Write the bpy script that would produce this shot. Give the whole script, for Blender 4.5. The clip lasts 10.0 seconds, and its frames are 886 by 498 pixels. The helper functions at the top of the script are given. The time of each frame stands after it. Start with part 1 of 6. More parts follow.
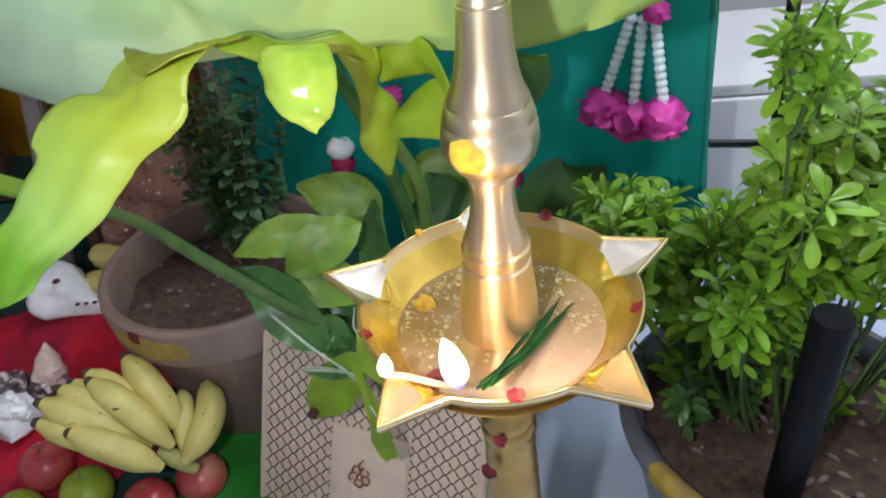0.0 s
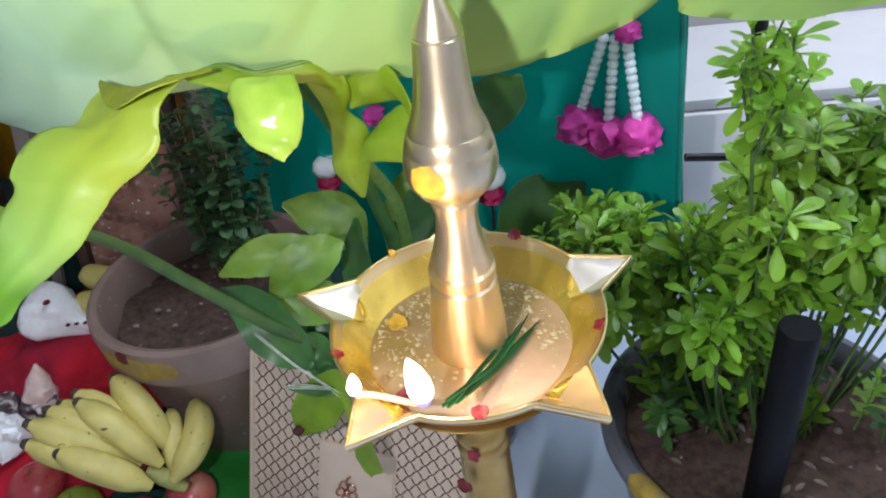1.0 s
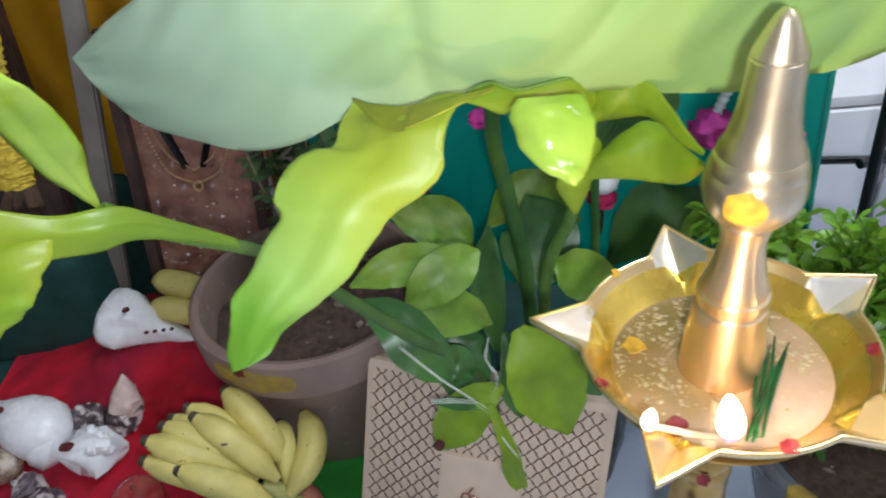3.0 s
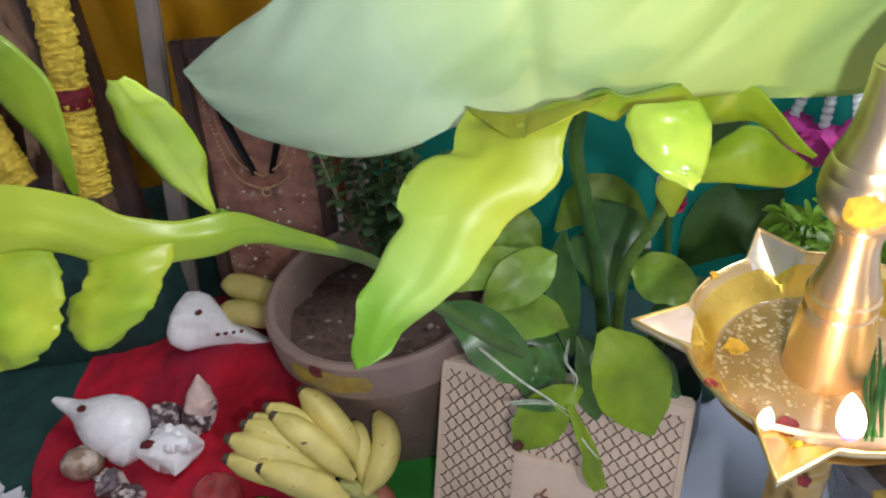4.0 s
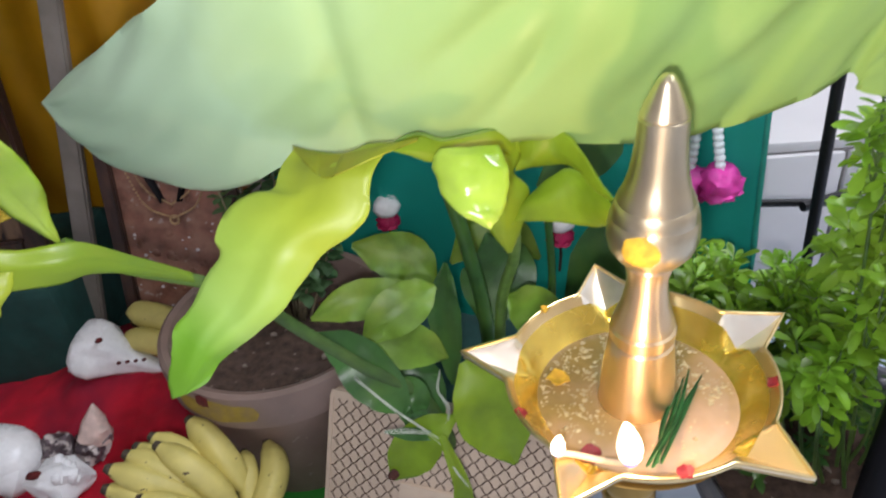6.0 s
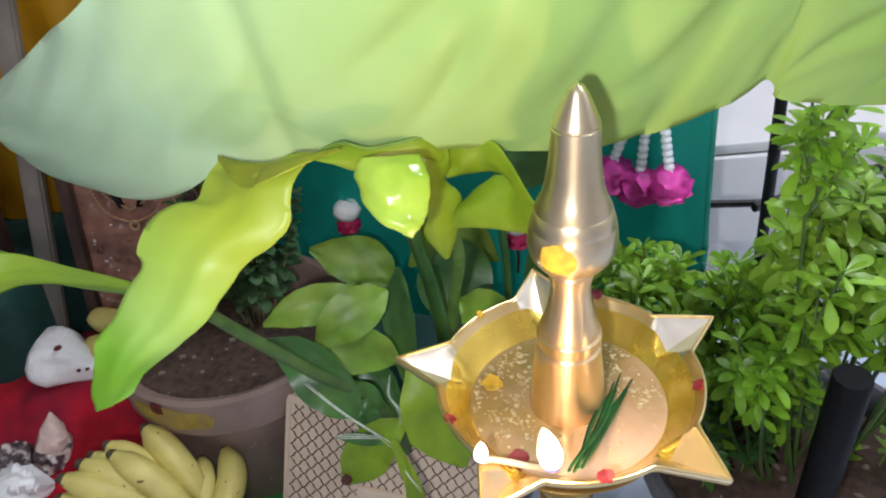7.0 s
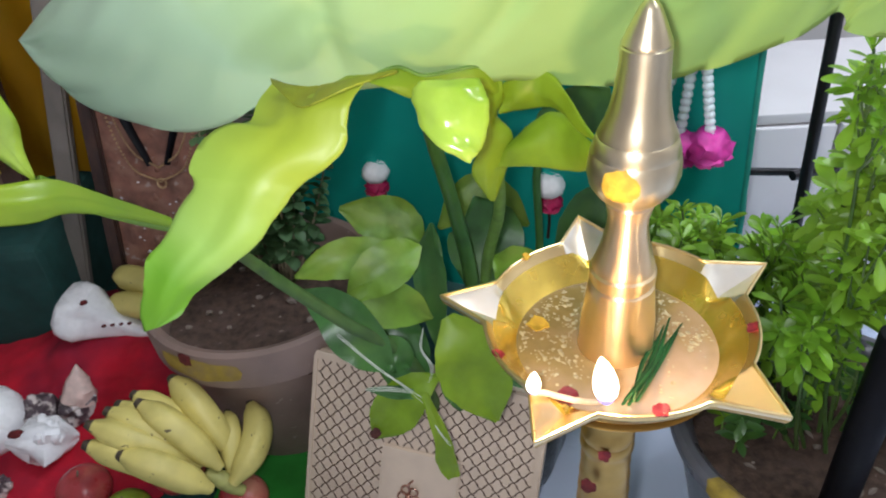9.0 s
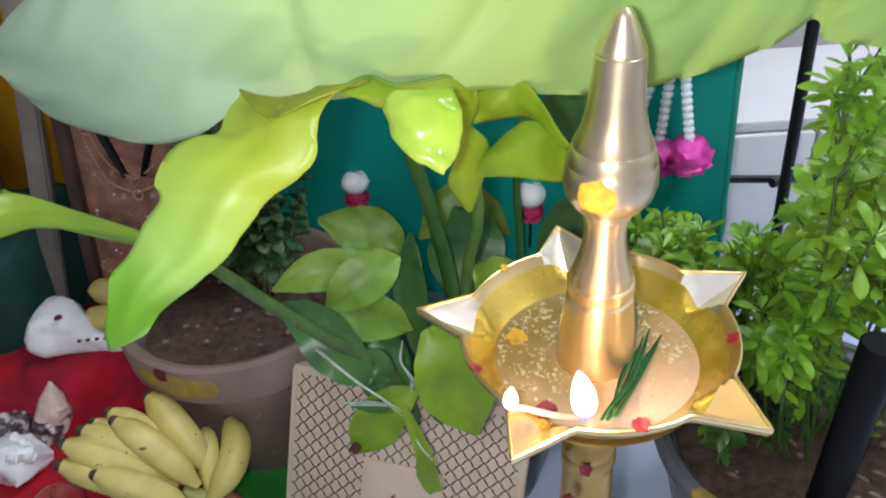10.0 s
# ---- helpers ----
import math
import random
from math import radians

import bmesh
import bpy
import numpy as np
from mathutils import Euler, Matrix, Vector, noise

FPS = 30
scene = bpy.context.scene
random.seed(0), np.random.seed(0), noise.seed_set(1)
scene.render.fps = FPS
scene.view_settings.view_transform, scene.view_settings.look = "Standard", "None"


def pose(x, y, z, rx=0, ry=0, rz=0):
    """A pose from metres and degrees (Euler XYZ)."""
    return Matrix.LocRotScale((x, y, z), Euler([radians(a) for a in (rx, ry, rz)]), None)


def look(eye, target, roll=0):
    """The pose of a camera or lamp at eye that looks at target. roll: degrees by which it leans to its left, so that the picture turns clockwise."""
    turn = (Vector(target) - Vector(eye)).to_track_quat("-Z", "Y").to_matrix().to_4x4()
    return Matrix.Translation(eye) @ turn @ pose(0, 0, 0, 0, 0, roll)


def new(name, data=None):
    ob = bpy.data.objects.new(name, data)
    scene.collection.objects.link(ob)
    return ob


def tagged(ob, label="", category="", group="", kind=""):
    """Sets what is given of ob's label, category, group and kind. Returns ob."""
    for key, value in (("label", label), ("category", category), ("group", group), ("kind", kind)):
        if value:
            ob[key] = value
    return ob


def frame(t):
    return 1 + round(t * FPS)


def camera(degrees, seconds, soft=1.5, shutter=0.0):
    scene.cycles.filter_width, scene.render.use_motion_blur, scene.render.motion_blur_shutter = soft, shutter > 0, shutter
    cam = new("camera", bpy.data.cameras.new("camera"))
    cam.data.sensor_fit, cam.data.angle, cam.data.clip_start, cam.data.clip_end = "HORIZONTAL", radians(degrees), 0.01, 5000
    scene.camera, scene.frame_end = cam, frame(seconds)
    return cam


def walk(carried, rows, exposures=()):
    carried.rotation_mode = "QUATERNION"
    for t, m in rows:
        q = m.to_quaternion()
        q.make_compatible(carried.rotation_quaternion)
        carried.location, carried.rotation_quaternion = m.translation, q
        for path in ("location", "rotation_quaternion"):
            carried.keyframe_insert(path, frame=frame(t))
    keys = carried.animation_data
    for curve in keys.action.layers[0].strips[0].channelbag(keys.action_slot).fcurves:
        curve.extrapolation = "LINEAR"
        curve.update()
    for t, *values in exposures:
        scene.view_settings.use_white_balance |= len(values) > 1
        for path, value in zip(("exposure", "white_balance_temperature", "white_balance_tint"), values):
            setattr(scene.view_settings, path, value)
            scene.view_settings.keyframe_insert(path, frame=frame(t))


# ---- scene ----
cam = camera(63.4, 10.0, soft=2.0, shutter=0.5)
PATH = [
    (0, (0.009, 0.009, 0.626), (-0.087, 1.61, -0.569), -7.8),
    (0.5, (0.018, 0.003, 0.636), (-0.083, 1.613, -0.547), -8.6),
    (1, (0.029, 0.001, 0.637), (-0.057, 1.62, -0.533), -8.5),
    (1.5, (0.019, 0.008, 0.642), (-0.056, 1.633, -0.521), -8.4),
    (2, (-0.001, 0.004, 0.629), (-0.068, 1.618, -0.551), -7.3),
    (2.5, (-0.052, 0.014, 0.653), (-0.121, 1.626, -0.528), -8.7),
    (3, (-0.142, 0.037, 0.663), (-0.181, 1.638, -0.536), -8.0),
    (4.3, (-0.19, 0.013, 0.689), (-0.362, 1.637, -0.465), -9.9),
    (4.5, (-0.185, 0.003, 0.696), (-0.371, 1.662, -0.406), -9.3),
    (5, (-0.156, 0.0, 0.687), (-0.265, 1.658, -0.426), -7.9),
    (5.5, (-0.129, 0.006, 0.671), (-0.162, 1.648, -0.47), -6.6),
    (6, (-0.102, 0.008, 0.681), (-0.107, 1.662, -0.444), -6.7),
    (6.2, (-0.091, 0.008, 0.686), (-0.091, 1.674, -0.421), -6.8),
    (7.3, (-0.062, 0.005, 0.679), (-0.015, 1.65, -0.457), -6.3),
    (7.5, (-0.066, 0.0, 0.662), (-0.033, 1.648, -0.47), -5.7),
    (8, (-0.089, 0.0, 0.655), (-0.019, 1.642, -0.485), -5.2),
    (8.5, (-0.109, -0.009, 0.66), (-0.113, 1.629, -0.487), -5.7),
    (9, (-0.095, -0.005, 0.651), (-0.09, 1.627, -0.505), -5.5),
    (9.5, (-0.093, 0.003, 0.637), (-0.046, 1.629, -0.528), -4.6),
    (10, (-0.088, 0.004, 0.647), (-0.04, 1.647, -0.493), -5.2),
]
walk(cam, [(t, look(eye, target, roll)) for t, eye, target, roll in PATH],
     [(0.0, -0.24, 6150, 12), (0.8, -0.20, 5900, 10), (1.5, -0.14, 5900, 10), (2.5, -0.28, 6200, 10), (3.2, -0.15, 6000, 10), (4.3, -0.14, 6550, 16), (6.2, -0.22, 6400, 14), (8.0, -0.26, 6300, 11), (10.0, -0.17, 6150, 11)])

# ---- world and lights ----
FLOOR = -0.2
world = bpy.data.worlds.new("world")
scene.world = world
world.use_nodes = True
world.node_tree.nodes["Background"].inputs[0].default_value = (0.8, 0.85, 1.0, 1)
world.node_tree.nodes["Background"].inputs[1].default_value = 0.02


def lamp(name, kind, energy, m, color, size):
    data = bpy.data.lights.new(name, kind)
    data.energy, data.color = energy, color
    if kind == "AREA":
        data.shape, data.size, data.size_y = "RECTANGLE", size[0], size[1]
    else:
        data.shadow_soft_size = size
    ob = new(name, data)
    ob.matrix_world = m
    return ob


# torch of the filming phone, room tube on the ceiling, the flames
lamp("torch", "POINT", 12.0, pose(-0.122, -0.015, 0.662), (0.97, 0.98, 1.0), 0.012)
lamp("tube_glow", "AREA", 34.0, pose(0.95, 0.55, 2.12, 0, 0, 90), (0.86, 0.93, 1.0), (1.2, 0.25))
lamp("flame_glow", "POINT", 0.85, pose(-0.010, 0.262, 0.374), (1.0, 0.63, 0.32), 0.008)
lamp("flame_glow_small", "POINT", 0.03, pose(-0.050, 0.276, 0.350), (1.0, 0.55, 0.2), 0.006)


# ---- materials ----
def material(name, base, rough=0.5, metal=0.0, vary=0.15, scale=30.0, bump=0.1, fine=200.0, second=None, mix_scale=8.0, mix_pos=(0.45, 0.6),
             translucent=0.0, coat=0.0, spread=0.0, trans=0.0, stretch=None, spec=0.5, rvary=0.12):
    """Principled surface with colour variation at two scales, fine relief, and a second colour in patches."""
    m = bpy.data.materials.new(name)
    m.use_nodes = True
    nt = m.node_tree
    bs = nt.nodes["Principled BSDF"]
    co = nt.nodes.new("ShaderNodeTexCoord")
    src = co.outputs["Object"]
    if stretch:
        mp = nt.nodes.new("ShaderNodeMapping")
        mp.inputs["Scale"].default_value = stretch
        nt.links.new(src, mp.inputs["Vector"])
        src = mp.outputs["Vector"]

    def tex(sc, det=4.0):
        n = nt.nodes.new("ShaderNodeTexNoise")
        n.inputs["Scale"].default_value, n.inputs["Detail"].default_value = sc, det
        nt.links.new(src, n.inputs["Vector"])
        return n.outputs["Fac"]

    def ramp(fac, a, b, c0, c1):
        r = nt.nodes.new("ShaderNodeValToRGB")
        r.color_ramp.elements[0].position, r.color_ramp.elements[1].position = a, b
        r.color_ramp.elements[0].color, r.color_ramp.elements[1].color = (*c0, 1), (*c1, 1)
        nt.links.new(fac, r.inputs["Fac"])
        return r.outputs["Color"]

    lo = [max(0.0, c * (1 - vary)) for c in base]
    hi = [min(1.0, c * (1 + vary)) for c in base]
    col = ramp(tex(scale), 0.3, 0.7, lo, hi)
    if second:
        mx = nt.nodes.new("ShaderNodeMix")
        mx.data_type = "RGBA"
        nt.links.new(ramp(tex(mix_scale, 5.0), mix_pos[0], mix_pos[1], (0, 0, 0), (1, 1, 1)), mx.inputs["Factor"])
        nt.links.new(col, mx.inputs["A"])
        mx.inputs["B"].default_value = (*second, 1)
        col = mx.outputs["Result"]
    if spread:
        oi = nt.nodes.new("ShaderNodeObjectInfo")
        ge = nt.nodes.new("ShaderNodeNewGeometry")
        ad = nt.nodes.new("ShaderNodeMath")
        nt.links.new(oi.outputs["Random"], ad.inputs[0])
        nt.links.new(ge.outputs["Random Per Island"], ad.inputs[1])
        mr = nt.nodes.new("ShaderNodeMapRange")
        mr.inputs["From Max"].default_value = 2.0
        mr.inputs["To Min"].default_value, mr.inputs["To Max"].default_value = 1 - spread, 1 + spread
        nt.links.new(ad.outputs[0], mr.inputs["Value"])
        hs = nt.nodes.new("ShaderNodeHueSaturation")
        nt.links.new(mr.outputs["Result"], hs.inputs["Value"])
        nt.links.new(col, hs.inputs["Color"])
        col = hs.outputs["Color"]
    nt.links.new(col, bs.inputs["Base Color"])
    bs.inputs["Metallic"].default_value = metal
    bs.inputs["Specular IOR Level"].default_value = spec
    bs.inputs["Coat Weight"].default_value = coat
    bs.inputs["Transmission Weight"].default_value = trans
    rr = nt.nodes.new("ShaderNodeMapRange")
    rr.inputs["To Min"].default_value, rr.inputs["To Max"].default_value = max(0.02, rough - rvary), min(1.0, rough + rvary)
    nt.links.new(tex(scale * 1.7), rr.inputs["Value"])
    nt.links.new(rr.outputs["Result"], bs.inputs["Roughness"])
    if bump:
        b = nt.nodes.new("ShaderNodeBump")
        b.inputs["Strength"].default_value, b.inputs["Distance"].default_value = bump, 0.002
        nt.links.new(tex(fine, 6.0), b.inputs["Height"])
        nt.links.new(b.outputs["Normal"], bs.inputs["Normal"])
    if translucent:
        tr = nt.nodes.new("ShaderNodeBsdfTranslucent")
        nt.links.new(col, tr.inputs["Color"])
        ms = nt.nodes.new("ShaderNodeMixShader")
        ms.inputs["Fac"].default_value = translucent
        nt.links.new(bs.outputs["BSDF"], ms.inputs[1])
        nt.links.new(tr.outputs["BSDF"], ms.inputs[2])
        nt.links.new(ms.outputs["Shader"], nt.nodes["Material Output"].inputs["Surface"])
    return m


def glow(name, color, strength):
    m = bpy.data.materials.new(name)
    m.use_nodes = True
    bs = m.node_tree.nodes["Principled BSDF"]
    bs.inputs["Base Color"].default_value = (*color, 1)
    bs.inputs["Emission Color"].default_value = (*color, 1)
    bs.inputs["Emission Strength"].default_value = strength
    return m


BRASS = material("brass", (0.88, 0.68, 0.34), 0.30, 1.0, 0.05, 40, 0.02, 500, (0.80, 0.57, 0.24), 12, (0.45, 0.8), rvary=0.06)
BRASS_DULL = material("brass_dull", (0.72, 0.61, 0.42), 0.35, 1.0, 0.08, 40, 0.0, 400, (0.56, 0.45, 0.29), 14, (0.5, 0.8), rvary=0.07)
BRASS_SPOUT = material("brass_spout", (0.90, 0.74, 0.48), 0.30, 1.0, 0.06, 40, 0.02, 500, (0.84, 0.62, 0.34), 16, (0.45, 0.8), rvary=0.06)
# Paler brass: the white reflection on the back spouts is put into its colour.
BRASS_SHEEN = material("brass_sheen", (0.86, 0.81, 0.72), 0.34, 1.0, 0.06, 40, 0.03, 500, (0.80, 0.72, 0.58), 25, (0.5, 0.75), rvary=0.06)
# Oily inner wall; the yellow of light bouncing in the bowl is painted in.
BRASS_OILED_GLOW = material("brass_oiled_glow", (0.84, 0.62, 0.11), 0.24, 0.9, 0.14, 40, 0.05, 120, (0.72, 0.45, 0.06), 18, (0.45, 0.75), coat=0.5)
BRASS_TURNED = material("brass_turned", (0.94, 0.73, 0.47), 0.36, 1.0, 0.05, 40, 0.0, 500, (0.86, 0.62, 0.34), 12, (0.45, 0.8), rvary=0.05)
BRASS_DARK = material("brass_dark", (0.50, 0.33, 0.11), 0.36, 1.0, 0.12, 40, 0.05, 400, (0.36, 0.22, 0.06), 14, (0.5, 0.8))
OIL = material("oil", (0.34, 0.24, 0.10), 0.07, 0.0, 0.35, 90, 0.10, 160, (0.56, 0.38, 0.28), 26, (0.45, 0.62), spec=0.6)
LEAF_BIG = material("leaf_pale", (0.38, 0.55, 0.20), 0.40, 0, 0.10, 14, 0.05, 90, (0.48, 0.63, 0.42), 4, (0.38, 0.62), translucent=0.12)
LEAF_YELLOW = material("leaf_yellow_green", (0.40, 0.50, 0.035), 0.38, 0, 0.22, 22, 0.08, 120, (0.25, 0.43, 0.02), 13, (0.47, 0.66), translucent=0.2)
LEAF_GLOSSY = material("leaf_glossy", (0.37, 0.53, 0.06), 0.20, 0, 0.22, 22, 0.08, 120, (0.27, 0.45, 0.02), 13, (0.47, 0.66), translucent=0.15, coat=0.6)
LEAF_FOLD_SHADE = material("leaf_fold_shade", (0.30, 0.33, 0.02), 0.5, 0, 0.2, 30, 0.1, 120, (0.37, 0.34, 0.035), 20, (0.45, 0.65), translucent=0.2)
LEAF_LOBE = material("leaf_lobe", (0.36, 0.49, 0.05), 0.46, 0, 0.22, 30, 0.12, 120, (0.45, 0.56, 0.08), 17, (0.42, 0.66), translucent=0.2)
LEAF_MID = material("leaf_mid_green", (0.18, 0.33, 0.032), 0.42, 0, 0.3, 30, 0.10, 150, (0.29, 0.40, 0.045), 16, (0.45, 0.7), translucent=0.2, spread=0.3)
LEAF_OLIVE = material("leaf_olive", (0.18, 0.30, 0.012), 0.40, 0, 0.22, 30, 0.10, 150, (0.24, 0.35, 0.016), 16, (0.45, 0.7), translucent=0.2)
LEAF_ARM = material("leaf_arm", (0.38, 0.49, 0.03), 0.38, 0, 0.2, 22, 0.08, 120, (0.28, 0.44, 0.02), 13, (0.47, 0.66), translucent=0.2)
LEAF_DARK = material("leaf_dark_green", (0.045, 0.13, 0.03), 0.35, 0, 0.3, 30, 0.10, 150, (0.08, 0.18, 0.03), 16, (0.45, 0.7), translucent=0.12, spread=0.2)
HERB = material("herb_leaf", (0.17, 0.37, 0.025), 0.36, 0, 0.3, 60, 0.10, 250, (0.27, 0.47, 0.035), 12, (0.4, 0.65), translucent=0.25, spread=0.5)
SHRUB = material("shrub_leaf", (0.085, 0.17, 0.065), 0.5, 0, 0.25, 60, 0.1, 250, translucent=0.15, spread=0.4)
VINE = material("vine_green", (0.05, 0.105, 0.022), 0.5, 0, 0.3, 40, 0.1, 300, (0.08, 0.14, 0.03), 15, (0.45, 0.65))
STEM = material("stem", (0.13, 0.24, 0.04), 0.45, 0, 0.25, 60, 0.1, 300)
TWIG = material("twig", (0.20, 0.17, 0.10), 0.7, 0, 0.3, 80, 0.3, 400)
CLAY = material("pot_plastic_brown", (0.20, 0.135, 0.108), 0.5, 0, 0.18, 18, 0.12, 150, (0.26, 0.185, 0.155), 7, (0.4, 0.7))
POT_GREY = material("pot_plastic_grey", (0.10, 0.10, 0.115), 0.3, 0, 0.2, 16, 0.08, 120, (0.16, 0.16, 0.175), 6, (0.4, 0.7))
SOIL = material("soil", (0.072, 0.043, 0.030), 0.95, 0, 0.5, 90, 1.0, 160, (0.10, 0.063, 0.05), 30, (0.5, 0.7))
STONE = material("soil_crumb", (0.20, 0.16, 0.13), 0.9, 0, 0.3, 120, 0.5, 400, spread=0.3)
TURMERIC = material("turmeric", (0.32, 0.225, 0.03), 0.85, 0, 0.3, 60, 0.3, 400, (0.24, 0.165, 0.07), 40, (0.45, 0.7))
KUMKUM = material("kumkum", (0.11, 0.010, 0.010), 0.85, 0, 0.4, 150, 0.5, 400)
PETAL = material("petal_red", (0.14, 0.006, 0.012), 0.6, 0, 0.35, 150, 0.2, 400, (0.24, 0.02, 0.02), 120, (0.5, 0.65))
BROWN_SPOT = material("dried_brown", (0.06, 0.018, 0.012), 0.85, 0, 0.4, 150, 0.4, 400)
PETAL_Y = material("petal_yellow", (0.58, 0.37, 0.03), 0.75, 0, 0.3, 120, 0.3, 300, (0.46, 0.26, 0.03), 90, (0.5, 0.68))
BANANA = material("banana_skin", (0.58, 0.50, 0.15), 0.5, 0, 0.14, 25, 0.06, 200, (0.42, 0.37, 0.10), 18, (0.55, 0.75))
BANANA_END = material("banana_end", (0.06, 0.045, 0.03), 0.8, 0, 0.4, 150, 0.3, 400)
BANANA_STALK = material("banana_stalk", (0.33, 0.33, 0.10), 0.6, 0, 0.2, 60, 0.2, 300)
APPLE = material("apple_skin", (0.42, 0.05, 0.055), 0.3, 0, 0.3, 25, 0.03, 200, (0.52, 0.26, 0.16), 14, (0.5, 0.75), coat=0.2)
LIME = material("lime_skin", (0.26, 0.38, 0.03), 0.4, 0, 0.2, 20, 0.25, 260, (0.40, 0.42, 0.05), 9, (0.45, 0.7))
RED_CLOTH = material("red_velvet", (0.52, 0.003, 0.022), 0.85, 0, 0.22, 25, 0.35, 500, (0.27, 0.004, 0.026), 9, (0.4, 0.65))
GREEN_CLOTH = material("dark_green_cloth", (0.008, 0.052, 0.044), 0.8, 0, 0.25, 25, 0.35, 600)
BACKDROP = material("green_backdrop_cloth", (0.016, 0.46, 0.38), 0.65, 0, 0.14, 8, 0.2, 700, (0.014, 0.39, 0.32), 5, (0.4, 0.7))
YELLOW_CLOTH = material("ochre_cloth", (0.86, 0.47, 0.015), 0.42, 0, 0.2, 8, 0.2, 500, (0.72, 0.36, 0.01), 5, (0.4, 0.7))
SHELL = material("shell_white", (0.90, 0.90, 0.91), 0.28, 0, 0.06, 40, 0.15, 150, (0.74, 0.72, 0.72), 20, (0.62, 0.8))
SHELL_BROWN = material("shell_brown", (0.28, 0.19, 0.13), 0.35, 0, 0.5, 60, 0.3, 200, (0.6, 0.5, 0.42), 45, (0.45, 0.6))
SHELL_DARK = material("shell_mottled", (0.10, 0.07, 0.08), 0.4, 0, 0.5, 90, 0.3, 250, (0.62, 0.55, 0.52), 60, (0.5, 0.6))
BOX = material("box_beige", (0.62, 0.49, 0.37), 0.45, 0, 0.07, 20, 0.05, 300, (0.50, 0.38, 0.29), 8, (0.45, 0.7))
LATTICE = material("lattice_brown", (0.10, 0.06, 0.045), 0.5, 0, 0.3, 90, 0.1, 400)
COPPER = material("copper_trinket", (0.42, 0.22, 0.16), 0.25, 1.0, 0.25, 120, 0.05, 400)
BLACK = material("black_plastic", (0.003, 0.003, 0.005), 0.5, 0, 0.3, 60, 0.1, 300, spec=0.2)
BLACK_METAL = material("black_metal", (0.012, 0.012, 0.014), 0.4, 0.3, 0.3, 60, 0.1, 300)
WALL = material("wall_paint", (0.78, 0.74, 0.73), 0.8, 0, 0.04, 6, 0.12, 250, (0.72, 0.68, 0.67), 3, (0.4, 0.7))
TILE = material("floor_white", (0.60, 0.68, 0.83), 0.25, 0, 0.05, 5, 0.02, 100, (0.55, 0.63, 0.79), 3, (0.4, 0.7))
GREYWHITE = material("grey_white_plastic", (0.80, 0.77, 0.78), 0.45, 0, 0.04, 18, 0.05, 200, (0.72, 0.70, 0.71), 3, (0.4, 0.75))
WOOD = material("dark_wood", (0.035, 0.016, 0.011), 0.45, 0, 0.45, 30, 0.25, 200, (0.075, 0.032, 0.020), 18, (0.45, 0.7), stretch=(4, 4, 0.6))
CARVED = material("carved_brown", (0.23, 0.10, 0.066), 0.34, 0, 0.4, 40, 0.6, 120, (0.31, 0.16, 0.11), 30, (0.45, 0.65))
STEEL = material("grey_metal", (0.25, 0.22, 0.19), 0.45, 0.3, 0.2, 20, 0.08, 200)
GOLD = material("gold_chain", (0.50, 0.33, 0.17), 0.35, 0.4, 0.25, 100, 0.0, 300)
GARLAND = material("marigold_yellow", (0.78, 0.58, 0.06), 0.7, 0, 0.2, 120, 0.8, 320, (0.62, 0.42, 0.03), 90, (0.5, 0.7))
BEAD = material("white_bead", (0.84, 0.93, 0.97), 0.35, 0, 0.05, 60, 0.05, 300)
PINK = material("pink_flower_cloth", (0.70, 0.055, 0.38), 0.55, 0, 0.25, 60, 0.2, 400, spread=0.25)
MAROON = material("maroon_flower_cloth", (0.42, 0.01, 0.08), 0.6, 0, 0.25, 60, 0.2, 400, spread=0.2)
BAND = material("dark_red_band", (0.19, 0.008, 0.014), 0.6, 0, 0.3, 120, 0.4, 400)
WHITE_SOFT = material("white_pompon", (0.90, 0.88, 0.88), 0.8, 0, 0.08, 80, 0.4, 500)
PALE_STRAND = material("pale_strand", (0.52, 0.55, 0.46), 0.4, 0, 0.2, 100, 0.1, 300)
WICK = material("cotton_wick", (0.62, 0.52, 0.42), 0.85, 0, 0.1, 150, 0.4, 500)
PAPER = material("paper", (0.62, 0.64, 0.66), 0.7, 0, 0.1, 40, 0.1, 300)
BAG = material("nursery_bag", (0.012, 0.014, 0.014), 0.22, 0, 0.3, 40, 0.8, 60)
FLAME = glow("flame_glow", (1.0, 0.88, 0.70), 6.0)
FLAME_BASE = glow("flame_base", (0.42, 0.36, 0.90), 0.8)


